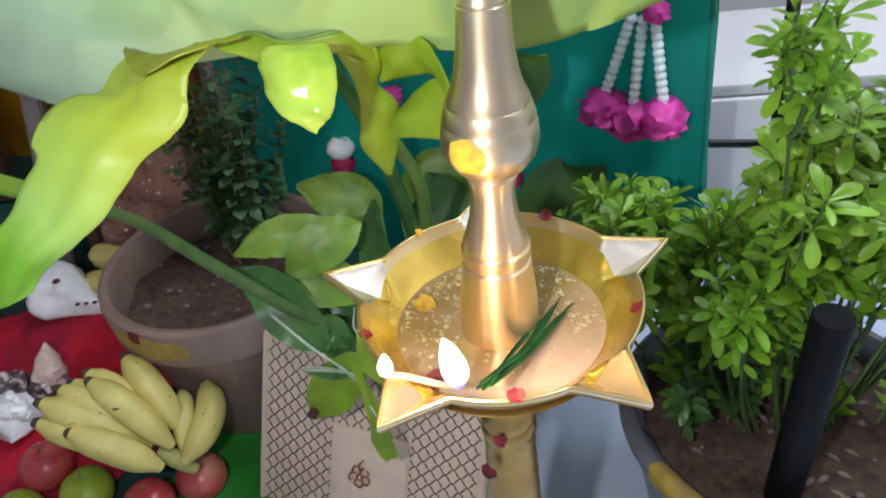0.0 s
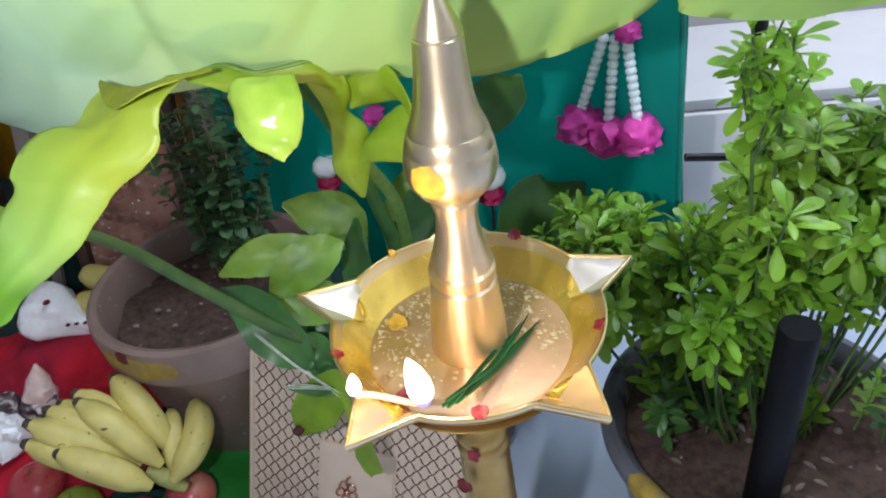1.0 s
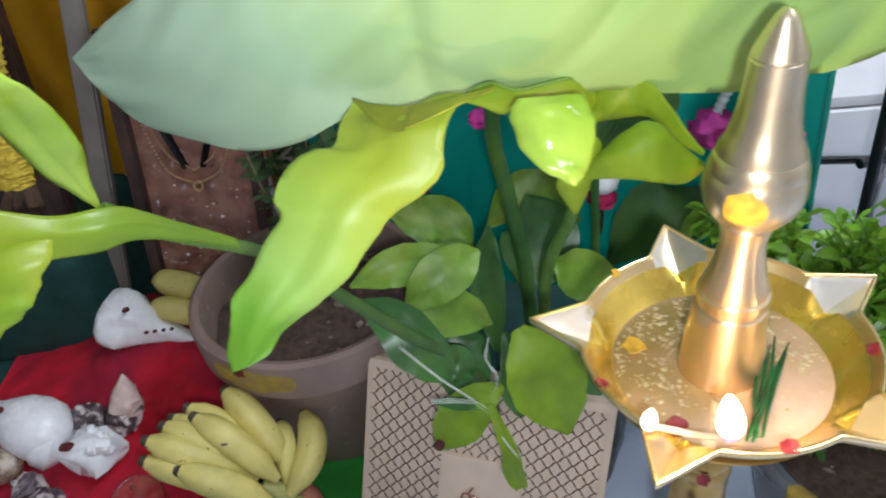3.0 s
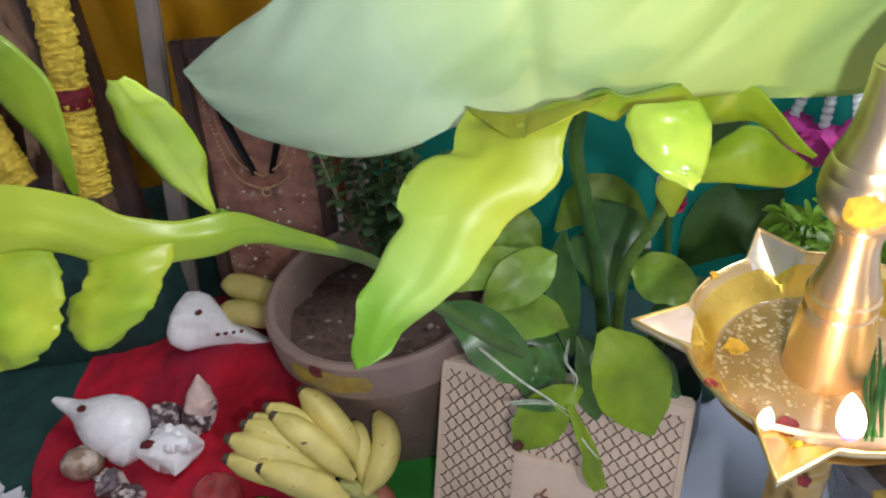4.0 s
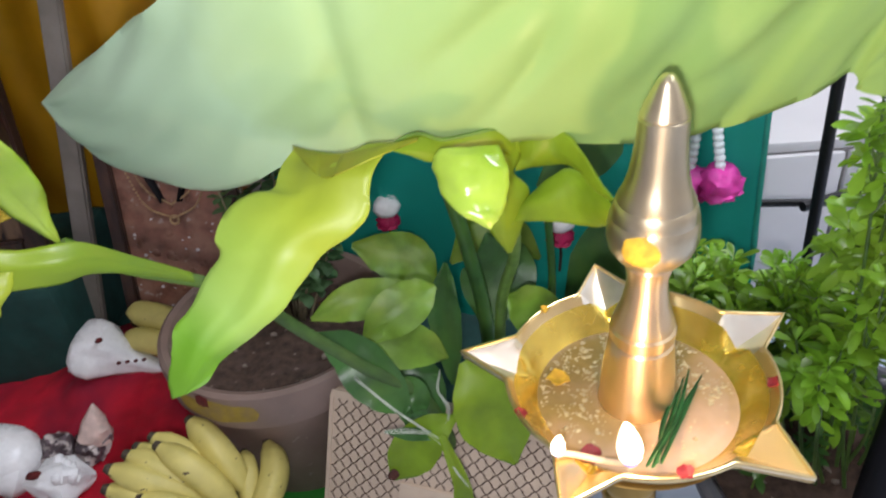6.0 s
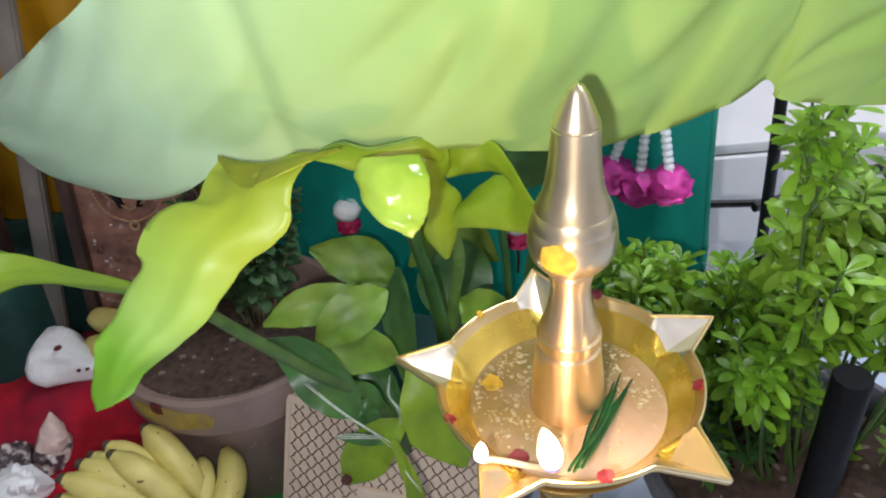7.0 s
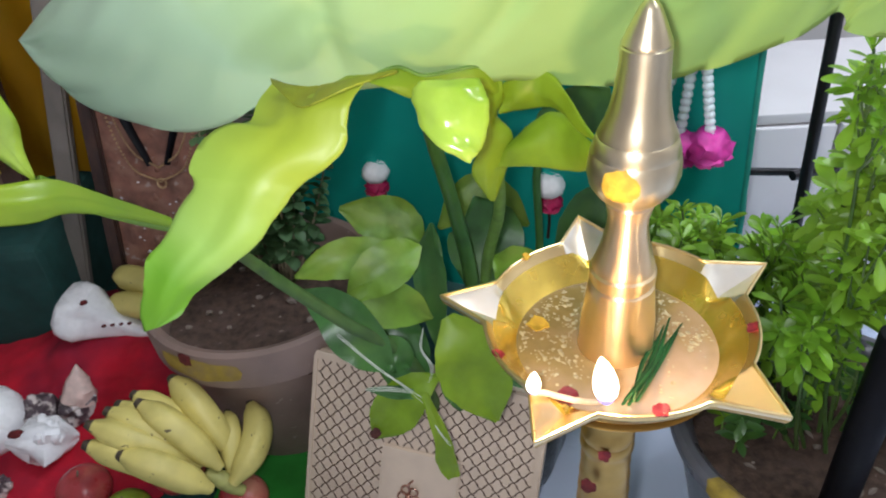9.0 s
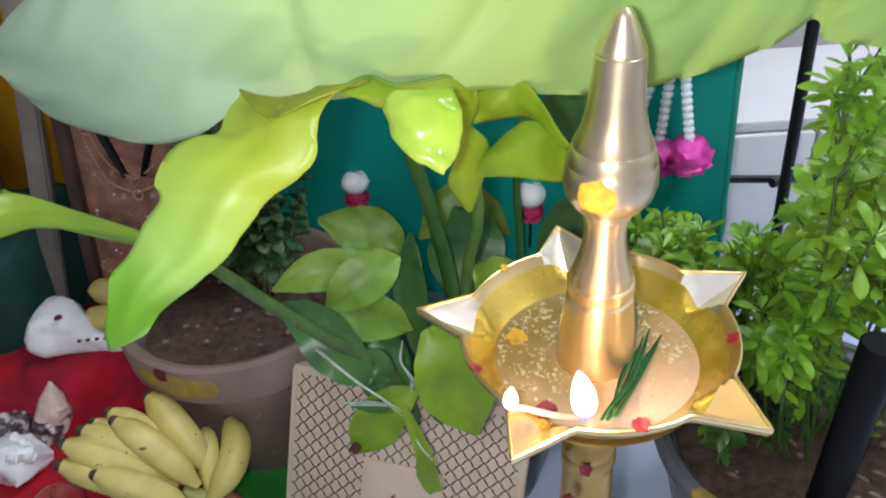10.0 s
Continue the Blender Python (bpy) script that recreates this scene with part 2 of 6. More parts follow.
def tint_along(m, x0, x1, color):
    """Blends a second colour in along x, with an uneven border."""
    nt = m.node_tree
    bs = nt.nodes["Principled BSDF"]
    old = bs.inputs["Base Color"].links[0].from_socket
    co = nt.nodes.new("ShaderNodeTexCoord")
    nz = nt.nodes.new("ShaderNodeTexNoise")
    nz.inputs["Scale"].default_value = 7.0
    sx = nt.nodes.new("ShaderNodeSeparateXYZ")
    nt.links.new(co.outputs["Object"], sx.inputs[0])
    nt.links.new(co.outputs["Object"], nz.inputs["Vector"])
    ad = nt.nodes.new("ShaderNodeMath")
    ad.operation = "MULTIPLY_ADD"
    ad.inputs[1].default_value = 0.25
    nt.links.new(nz.outputs["Fac"], ad.inputs[0])
    nt.links.new(sx.outputs["X"], ad.inputs[2])
    mr = nt.nodes.new("ShaderNodeMapRange")
    mr.interpolation_type = "SMOOTHSTEP"
    mr.inputs["From Min"].default_value, mr.inputs["From Max"].default_value = x0 + 0.125, x1 + 0.125
    nt.links.new(ad.outputs[0], mr.inputs["Value"])
    mx = nt.nodes.new("ShaderNodeMix")
    mx.data_type = "RGBA"
    mx.inputs["B"].default_value = (*color, 1)
    nt.links.new(mr.outputs["Result"], mx.inputs["Factor"])
    nt.links.new(old, mx.inputs["A"])
    nt.links.new(mx.outputs["Result"], bs.inputs["Base Color"])


def lathe_marks(m, amount):
    """Fine turning marks round the upright axis, which draw highlights out lengthwise."""
    nt = m.node_tree
    bs = nt.nodes["Principled BSDF"]
    tg = nt.nodes.new("ShaderNodeTangent")
    tg.direction_type, tg.axis = "RADIAL", "Z"
    bs.inputs["Anisotropic"].default_value, bs.inputs["Anisotropic Rotation"].default_value = amount, 0.25
    nt.links.new(tg.outputs["Tangent"], bs.inputs["Tangent"])


lathe_marks(BRASS_TURNED, 0.75)
lathe_marks(BRASS_DULL, 0.45)
# Stalk's lit left end is painted paler, the shaded rest kept dark.
tint_along(VINE, -0.31, -0.36, (0.14, 0.27, 0.025))


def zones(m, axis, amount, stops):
    """Broad colour zones along one axis, with uneven borders."""
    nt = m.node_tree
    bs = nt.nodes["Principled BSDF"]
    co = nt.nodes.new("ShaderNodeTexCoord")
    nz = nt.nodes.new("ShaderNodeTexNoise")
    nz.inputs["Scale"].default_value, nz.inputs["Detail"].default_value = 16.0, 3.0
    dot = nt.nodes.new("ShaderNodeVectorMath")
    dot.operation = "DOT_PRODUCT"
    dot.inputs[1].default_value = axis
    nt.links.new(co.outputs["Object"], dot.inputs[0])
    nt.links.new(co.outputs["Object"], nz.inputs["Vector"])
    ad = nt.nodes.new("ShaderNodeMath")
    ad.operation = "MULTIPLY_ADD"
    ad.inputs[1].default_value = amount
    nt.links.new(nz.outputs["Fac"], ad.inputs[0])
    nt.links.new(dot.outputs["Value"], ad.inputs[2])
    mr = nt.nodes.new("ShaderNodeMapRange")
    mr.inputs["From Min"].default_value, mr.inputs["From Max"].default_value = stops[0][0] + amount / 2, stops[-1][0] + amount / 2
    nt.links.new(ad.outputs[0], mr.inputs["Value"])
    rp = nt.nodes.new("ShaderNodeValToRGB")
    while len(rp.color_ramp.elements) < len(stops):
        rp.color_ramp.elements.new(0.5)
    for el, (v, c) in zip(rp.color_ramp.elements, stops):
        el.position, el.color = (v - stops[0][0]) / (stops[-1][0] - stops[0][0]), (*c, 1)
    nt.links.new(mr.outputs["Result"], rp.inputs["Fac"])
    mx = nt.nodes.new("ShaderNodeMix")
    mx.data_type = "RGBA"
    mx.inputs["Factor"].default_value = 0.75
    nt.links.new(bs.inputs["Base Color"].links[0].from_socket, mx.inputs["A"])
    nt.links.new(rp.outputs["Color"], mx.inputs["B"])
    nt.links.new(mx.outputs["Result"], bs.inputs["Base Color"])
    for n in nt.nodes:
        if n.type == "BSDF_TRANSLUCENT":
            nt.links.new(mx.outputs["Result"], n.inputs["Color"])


# Leaf's own pale-to-green zones, left end also lightened where torch light falls short.
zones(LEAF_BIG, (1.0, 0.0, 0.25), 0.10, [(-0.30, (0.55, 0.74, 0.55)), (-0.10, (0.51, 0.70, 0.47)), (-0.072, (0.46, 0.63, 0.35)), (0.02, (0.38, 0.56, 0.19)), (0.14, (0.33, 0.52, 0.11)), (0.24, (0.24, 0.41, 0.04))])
# Oil runs from dark amber at the back to pale pinkish in front.
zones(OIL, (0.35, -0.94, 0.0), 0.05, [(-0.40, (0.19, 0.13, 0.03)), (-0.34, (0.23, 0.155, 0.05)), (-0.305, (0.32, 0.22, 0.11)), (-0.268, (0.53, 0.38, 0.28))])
zones(LEAF_ARM, (1.0, 0.0, 0.0), 0.05, [(-0.56, (0.38, 0.50, 0.05)), (-0.44, (0.38, 0.49, 0.03)), (-0.395, (0.24, 0.40, 0.02)), (-0.33, (0.13, 0.27, 0.02))])
zones(LEAF_LOBE, (0.75, 0.0, 0.66), 0.035, [(0.03, (0.02, 0.20, 0.0)), (0.068, (0.06, 0.28, 0.0)), (0.092, (0.31, 0.53, 0.12)), (0.13, (0.33, 0.49, 0.07)), (0.165, (0.41, 0.49, 0.035)), (0.20, (0.36, 0.44, 0.03))])


def speckle(m, scale, level, color):
    """Small scattered specks of another colour."""
    nt = m.node_tree
    bs = nt.nodes["Principled BSDF"]
    co = nt.nodes.new("ShaderNodeTexCoord")
    nz = nt.nodes.new("ShaderNodeTexNoise")
    nz.inputs["Scale"].default_value, nz.inputs["Detail"].default_value = scale, 2.0
    nt.links.new(co.outputs["Object"], nz.inputs["Vector"])
    mr = nt.nodes.new("ShaderNodeMapRange")
    mr.inputs["From Min"].default_value, mr.inputs["From Max"].default_value = level, level + 0.05
    nt.links.new(nz.outputs["Fac"], mr.inputs["Value"])
    mx = nt.nodes.new("ShaderNodeMix")
    mx.data_type = "RGBA"
    mx.inputs["B"].default_value = (*color, 1)
    nt.links.new(mr.outputs["Result"], mx.inputs["Factor"])
    nt.links.new(bs.inputs["Base Color"].links[0].from_socket, mx.inputs["A"])
    nt.links.new(mx.outputs["Result"], bs.inputs["Base Color"])


speckle(BANANA, 110.0, 0.70, (0.10, 0.07, 0.03))
speckle(CLAY, 70.0, 0.70, (0.34, 0.27, 0.24))
speckle(SOIL, 60.0, 0.70, (0.26, 0.20, 0.16))
speckle(CARVED, 60.0, 0.66, (0.40, 0.30, 0.26))
speckle(GOLD, 200.0, 0.6, (0.68, 0.52, 0.32))

# ---- helpers of this place ----
ORIGIN = {}


def thing(name, base, label, category, group="", kind=""):
    ob = new(name)
    ob.empty_display_size = 0.02
    ob.location = base
    ORIGIN[ob.name] = Vector(base)
    return tagged(ob, label, category, group, kind)


def mesh_from(bm, name, mat, smooth=True, angle=40):
    bmesh.ops.recalc_face_normals(bm, faces=bm.faces)
    me = bpy.data.meshes.new(name)
    bm.to_mesh(me)
    bm.free()
    for p in me.polygons:
        p.use_smooth = smooth
    if smooth:
        me.set_sharp_from_angle(angle=radians(angle))
    for m in (mat if isinstance(mat, (list, tuple)) else [mat]):
        me.materials.append(m)
    return me


def part(name, bm, mat, parent, label="", smooth=True, angle=40, kind=""):
    """Links a bmesh, in world coordinates, as one mesh under a thing or a part."""
    ob = new(name, mesh_from(bm, name, mat, smooth, angle))
    ob.parent = parent
    if parent.name in ORIGIN:
        ob.matrix_parent_inverse = Matrix.Translation(-ORIGIN[parent.name])
    return tagged(ob, label, kind=kind)


def solid(name, bm, mat, label="", category="", group="", kind="", smooth=True, angle=40):
    return tagged(new(name, mesh_from(bm, name, mat, smooth, angle)), label, category, group, kind)


def spline(pts, n):
    """Catmull-Rom through the points, n samples."""
    p = [Vector(q) for q in pts]
    p = [p[0] * 2 - p[1]] + p + [p[-1] * 2 - p[-2]]
    out = []
    for i in range(n):
        s = i / (n - 1) * (len(p) - 3)
        k = min(int(s), len(p) - 4)
        u = s - k
        a, b, c, d = p[k:k + 4]
        out.append(0.5 * ((2 * b) + (c - a) * u + (2 * a - 5 * b + 4 * c - d) * u * u + (3 * b - a - 3 * c + d) * u ** 3))
    return out


def lerp_list(vals, s):
    x = s * (len(vals) - 1)
    k = min(int(x), len(vals) - 2)
    return vals[k] + (vals[k + 1] - vals[k]) * (x - k)


def smooth_list(vals, s):
    return spline([(v, 0, 0) for v in vals], 41)[round(s * 40)].x


def tube(bm, pts, radii, n=24, seg=8, flat=1.0, cap=True, mi=0):
    path = spline(pts, n) if len(pts) > 2 or n > 2 else [Vector(q) for q in pts]
    rings, side = [], None
    for i, c in enumerate(path):
        d = (path[min(i + 1, len(path) - 1)] - path[max(i - 1, 0)]).normalized()
        if side is None:
            side = d.orthogonal().normalized()
        side = (side - d * side.dot(d)).normalized()
        up = d.cross(side)
        r = lerp_list(radii, i / (len(path) - 1)) if isinstance(radii, (list, tuple)) else radii
        rings.append([bm.verts.new(c + side * (math.cos(a) * r) + up * (math.sin(a) * r * flat)) for a in (2 * math.pi * k / seg for k in range(seg))])
    fs = []
    for a, b in zip(rings, rings[1:]):
        fs += [bm.faces.new((a[k], a[(k + 1) % seg], b[(k + 1) % seg], b[k])) for k in range(seg)]
    if cap:
        fs += [bm.faces.new(rings[0][::-1]), bm.faces.new(rings[-1])]
    for f in fs:
        f.material_index = mi
    return bm


def lathe(bm, profile, at=(0, 0, 0), seg=64, wob=0.0, closed=False, mi=0):
    rings = []
    for r, z in profile:
        ring = []
        for k in range(seg):
            a = 2 * math.pi * k / seg
            q = r * (1 + wob * noise.noise((math.cos(a) * 2, math.sin(a) * 2, z * 20)))
            ring.append(bm.verts.new((at[0] + q * math.cos(a), at[1] + q * math.sin(a), at[2] + z)))
        rings.append(ring)
    if closed:
        rings.append(rings[0])
    for a, b in zip(rings, rings[1:]):
        for k in range(seg):
            bm.faces.new((a[k], a[(k + 1) % seg], b[(k + 1) % seg], b[k])).material_index = mi
    if not closed:
        for ring in (rings[0], rings[-1]):
            if (ring[0].co - ring[seg // 2].co).length > 1e-5:
                bm.faces.new(ring).material_index = mi
    return bm


def box(bm, m, sx, sy, sz, bevel=0.0):
    got = bmesh.ops.create_cube(bm, size=1.0, matrix=m @ Matrix.Diagonal((sx, sy, sz, 1)))
    if bevel:
        es = list({e for v in got["verts"] for e in v.link_edges})
        bmesh.ops.bevel(bm, geom=es, offset=bevel, segments=2, affect="EDGES", profile=0.5)
    return bm


def ball(bm, c, r, sub=2, squash=(1, 1, 1), rough=0.0, freq=3.0):
    got = bmesh.ops.create_icosphere(bm, subdivisions=sub, radius=1.0)
    for v in got["verts"]:
        k = 1 + rough * noise.noise(v.co * freq + Vector(c) * 37)
        v.co = Vector((v.co.x * r * squash[0] * k, v.co.y * r * squash[1] * k, v.co.z * r * squash[2] * k)) + Vector(c)
    return bm


def blade(bm, mid, halves, facing, cup=0.2, wave=0.0, n=22, across=8, thick=0.0009, ragged=0.0, seed=0):
    """A leaf: midrib through the points, half widths along it, the side it shows, cupped, waved and with real thickness."""
    path = spline(mid, n)
    facing = Vector(facing).normalized()
    top, bot = [], []
    for i, c in enumerate(path):
        s = i / (n - 1)
        d = (path[min(i + 1, n - 1)] - path[max(i - 1, 0)]).normalized()
        side = d.cross(facing).normalized()
        up = side.cross(d).normalized()
        w = max(0.0004, smooth_list(halves, s))
        ra, rb = [], []
        for k in range(across + 1):
            q = 2 * k / across - 1
            rag = 1 + ragged * noise.noise((s * 9 + seed, q * 3.0, seed * 1.7)) * abs(q)
            h = cup * w * q * q + wave * noise.noise((s * 5 + seed * 3.1, q * 1.1, seed)) * abs(q)
            h -= 0.0008 * max(0.0, 1 - abs(q) * 7)
            p = c + side * (w * q * rag) + up * h
            ra.append(bm.verts.new(p + up * thick / 2))
            rb.append(bm.verts.new(p - up * thick / 2))
        top.append(ra)
        bot.append(rb)
    for i in range(n - 1):
        for k in range(across):
            bm.faces.new((top[i][k], top[i + 1][k], top[i + 1][k + 1], top[i][k + 1]))
            bm.faces.new((bot[i][k], bot[i][k + 1], bot[i + 1][k + 1], bot[i + 1][k]))
        for k in (0, across):
            bm.faces.new((top[i][k], bot[i][k], bot[i + 1][k], top[i + 1][k]))
    for i in (0, n - 1):
        for k in range(across):
            bm.faces.new((top[i][k], top[i][k + 1], bot[i][k + 1], bot[i][k]))
    return bm


# ---- the room ----
def slab(name, lo, hi, mat, label, category):
    bm = bmesh.new()
    c = [(a + b) / 2 for a, b in zip(lo, hi)]
    box(bm, pose(*c), *(b - a for a, b in zip(lo, hi)))
    return solid(name, bm, mat, label, category, kind="structure", smooth=False)


slab("floor", (-2.2, -1.7, FLOOR - 0.1), (1.7, 1.42, FLOOR), TILE, "pale bluish white glossy floor", "floor")
slab("ceiling", (-2.2, -1.7, 2.3), (1.7, 1.42, 2.4), WALL, "white painted ceiling of the room", "ceiling")
slab("wall_north", (-2.2, 1.32, FLOOR), (1.7, 1.42, 2.3), WALL, "white painted room wall behind the display", "wall")
slab("wall_south", (-2.2, -1.7, FLOOR), (1.7, -1.6, 2.3), WALL, "white painted room wall", "wall")
slab("wall_west", (-2.2, -1.6, FLOOR), (-2.1, 1.32, 2.3), WALL, "white painted room wall", "wall")
slab("wall_east", (1.6, -1.6, FLOOR), (1.7, 1.32, 2.3), WALL, "white painted room wall", "wall")

# ceiling tube light
tl = thing("tube_light", (0.95, 0.55, 2.3), "white ceiling tube light fitting", "lamp")
bm = bmesh.new()
box(bm, pose(0.95, 0.55, 2.26), 0.07, 1.25, 0.08, 0.01)
part("housing", bm, GREYWHITE, tl)
bm = bmesh.new()
tube(bm, [(0.95, -0.05, 2.212), (0.95, 1.15, 2.212)], 0.014, n=2, seg=16)
part("tube", bm, glow("tube_glow", (0.93, 0.97, 1.0), 6.0), tl)

# ---- brass oil lamp ----
LX, LY, RIM = 0.019, 0.358, 0.326
SPOUTS = [math.radians(a) for a in (234, 306, 18, 90, 162)]
oil_lamp = thing("oil_lamp", (LX, LY, FLOOR), "tall brass oil lamp with a five-spouted bowl and a burning wick", "oil lamp")


def spout_gap(a):
    return min(SPOUTS, key=lambda s: abs(math.remainder(a - s, 2 * math.pi)))


def rim_radius(a):
    d = abs(math.remainder(a - spout_gap(a), 2 * math.pi))
    r0, r1, w = 0.0905, 0.124, 0.0205
    p = r0 * math.sin(d)
    if p >= w:
        return r0
    # where the ray at this angle meets the straight lip from the corner to the tip
    k = w / (r1 - r0)
    return min(r1, max(r0, k * r1 / (math.sin(d) + k * math.cos(d))))


WALL_IN = ((0.058, 0.294), (0.064, 0.2972), (0.070, 0.3025), (0.0755, 0.3090), (0.0805, 0.3155), (0.0845, 0.3200), (0.0890, RIM))


def bowl_z(r, a):
    z = 0.294
    for (ra, za), (rb, zb) in zip(WALL_IN, WALL_IN[1:]):
        if ra <= r <= rb:
            z = za + (zb - za) * (r - ra) / (rb - ra)
    if r > WALL_IN[-1][0]:
        z = RIM
    d = math.remainder(a - spout_gap(a), 2 * math.pi)
    p, along = abs(r * math.sin(d)), r * math.cos(d)
    w = 0.0205 if along < 0.0905 else max(0.0008, 0.0205 * (0.124 - along) / 0.0335)
    valley = 0.308 + 0.016 * max(0.0, (along - 0.080) / 0.044)
    return min(z if along < 0.0905 else RIM, valley + (RIM - valley) * min(1.0, p / w))


bm = bmesh.new()
angles = []
for k in range(5):
    s = math.radians(18 + 72 * k)
    angles += [s + math.radians(d) for d in (-14.7, -12.7, -11, -9, -7, -5, -3.4, -2, -1, 0, 1, 2, 3.4, 5, 7, 9, 11, 12.7, 14.7, 18, 22, 27, 32, 36, 40, 45, 50, 54)]
top, low = [], []
for a in angles:
    R = rim_radius(a)
    ra, rb = [], []
    rs = [0.0, 0.03, 0.058, 0.064, 0.067, 0.070, 0.0755, 0.0805, 0.084] + [0.084 + (R - 0.0022 - 0.084) * t for t in (0.35, 0.7, 1.0)] + [R]
    for i, r in enumerate(rs):
        z = RIM if i >= len(rs) - 1 else min(RIM - 0.0004, bowl_z(r, a)) if i < len(rs) - 2 else RIM - 0.0006
        ra.append(bm.verts.new((LX + r * math.cos(a), LY + r * math.sin(a), z)))
        rb.append(bm.verts.new((LX + r * math.cos(a), LY + r * math.sin(a), min(z, bowl_z(r, a) + 0.002) - 0.006 + (0.003 if i == len(rs) - 1 else 0))))
    top.append(ra)
    low.append(rb)
for i in range(len(angles)):
    j = (i + 1) % len(angles)
    for k in range(len(top[0]) - 1):
        bm.faces.new((top[i][k], top[i][k + 1], top[j][k + 1], top[j][k]))
        # underside faces get darker brass, painting in the shade below the bowl
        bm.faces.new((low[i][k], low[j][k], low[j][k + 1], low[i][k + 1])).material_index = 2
    bm.faces.new((top[i][-1], low[i][-1], low[j][-1], top[j][-1]))
bmesh.ops.remove_doubles(bm, verts=bm.verts, dist=1e-5)
lip_faces = {s: [] for s in SPOUTS}
bm.faces.ensure_lookup_table()
for f in bm.faces:
    c = f.calc_center_median()
    x, y = c.x - LX, c.y - LY
    r, a = math.hypot(x, y), math.atan2(y, x)
    s = spout_gap(a)
    p, along = abs(r * math.sin(math.remainder(a - s, 2 * math.pi))), r * math.cos(math.remainder(a - s, 2 * math.pi))
    if along > 0.0835 and p < 0.0212 and rim_radius(a) > 0.0909:
        lip_faces[s].append(f.index)
    elif f.material_index != 2 and (0.0580 < r < 0.0842 and f.normal.z > 0.02 or (0.0580 < r < 0.0842 and c.z > 0.2945 and f.normal.z >= 0)):
        f.material_index = 1
spout_meshes = []
for s in SPOUTS:
    bs = bm.copy()
    bs.faces.ensure_lookup_table()
    keep = set(lip_faces[s])
    bmesh.ops.delete(bs, geom=[f for f in bs.faces if f.index not in keep], context="FACES")
    spout_meshes.append(bs)
gone = {i for v in lip_faces.values() for i in v}
bmesh.ops.delete(bm, geom=[f for f in bm.faces if f.index in gone], context="FACES")
bowl = part("bowl", bm, [BRASS, BRASS_OILED_GLOW, BRASS_DARK], oil_lamp, "polished brass bowl, oily inner wall with yellow bounce light painted in", angle=30)
for s, bs in zip(SPOUTS, spout_meshes):
    pale = math.sin(s) > -0.1
    part("spout", bs, [BRASS_SHEEN if pale else BRASS_SPOUT, BRASS_OILED_GLOW, BRASS_DARK], bowl, "pointed spout with a silvery reflection in its colour" if pale else "golden pointed spout", angle=30)
bm = bmesh.new()
rim_path = [Vector((LX + (rim_radius(a) - 0.0008) * math.cos(a), LY + (rim_radius(a) - 0.0008) * math.sin(a), RIM)) for a in angles]
loop = []
for i, p in enumerate(rim_path):
    d = (rim_path[(i + 1) % len(rim_path)] - rim_path[i - 1]).normalized()
    side = d.cross(Vector((0, 0, 1)))
    loop.append([bm.verts.new(p + (side * math.cos(t) + Vector((0, 0, 1)) * math.sin(t)) * 0.0013) for t in (2 * math.pi * k / 8 for k in range(8))])
for i in range(len(loop)):
    u, v = loop[i], loop[(i + 1) % len(loop)]
    for k in range(8):
        bm.faces.new((u[k], u[(k + 1) % 8], v[(k + 1) % 8], v[k]))
part("rim", bm, BRASS, bowl, "bright rounded rim of the bowl")
# same darker brass as painted shade under the bowl
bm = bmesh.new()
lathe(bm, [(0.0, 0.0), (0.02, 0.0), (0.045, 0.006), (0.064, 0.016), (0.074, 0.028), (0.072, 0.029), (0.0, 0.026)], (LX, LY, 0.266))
part("bowl_underside", bm, BRASS_DARK, oil_lamp)


def tilt_up(bm):
    """The column stands a hair off plumb."""
    for v in bm.verts:
        v.co.x += (v.co.z - 0.30) * 0.019


bm = bmesh.new()
prof = [(0.0, 0.2885)] + [(0.03, 0.2885), (0.0305, 0.292), (0.0265, 0.297), (0.0255, 0.302), (0.0245, 0.325), (0.0222, 0.345), (0.0212, 0.354), (0.0196, 0.3555), (0.0196, 0.3575),
        (0.0212, 0.359), (0.0212, 0.3655), (0.0195, 0.367), (0.0198, 0.370), (0.0178, 0.376), (0.0150, 0.386), (0.0131, 0.397), (0.0126, 0.405), (0.0140, 0.412), (0.0150, 0.4155), (0.0142, 0.417), (0.0165, 0.420)]
lathe(bm, [(r, z) for r, z in prof] + [(0.0, 0.420)], (LX, LY, 0))
tilt_up(bm)
part("lower_column", bm, BRASS_TURNED, oil_lamp, "turned brass column with rings")
bm = bmesh.new()
prof = [(0.0, 0.4195), (0.0165, 0.4195), (0.0205, 0.4225), (0.0252, 0.429), (0.0272, 0.437), (0.0269, 0.4435), (0.0259, 0.4500), (0.0255, 0.4505), (0.0255, 0.4511), (0.0256, 0.4516), (0.0242, 0.4565), (0.0231, 0.4600), (0.0226, 0.4604), (0.0226, 0.4610), (0.0227, 0.4616),
        (0.0192, 0.4690), (0.0168, 0.478), (0.0154, 0.487), (0.0145, 0.496), (0.0140, 0.505), (0.0138, 0.5115), (0.0131, 0.5122), (0.0131, 0.5130), (0.0136, 0.5138), (0.0096, 0.5235), (0.0058, 0.5318), (0.0034, 0.5352), (0.0, 0.5364)]
lathe(bm, prof, (LX, LY, 0))
tilt_up(bm)
part("finial", bm, BRASS_DULL, oil_lamp, "bulbous brass finial with a pointed tip")
bm = bmesh.new()
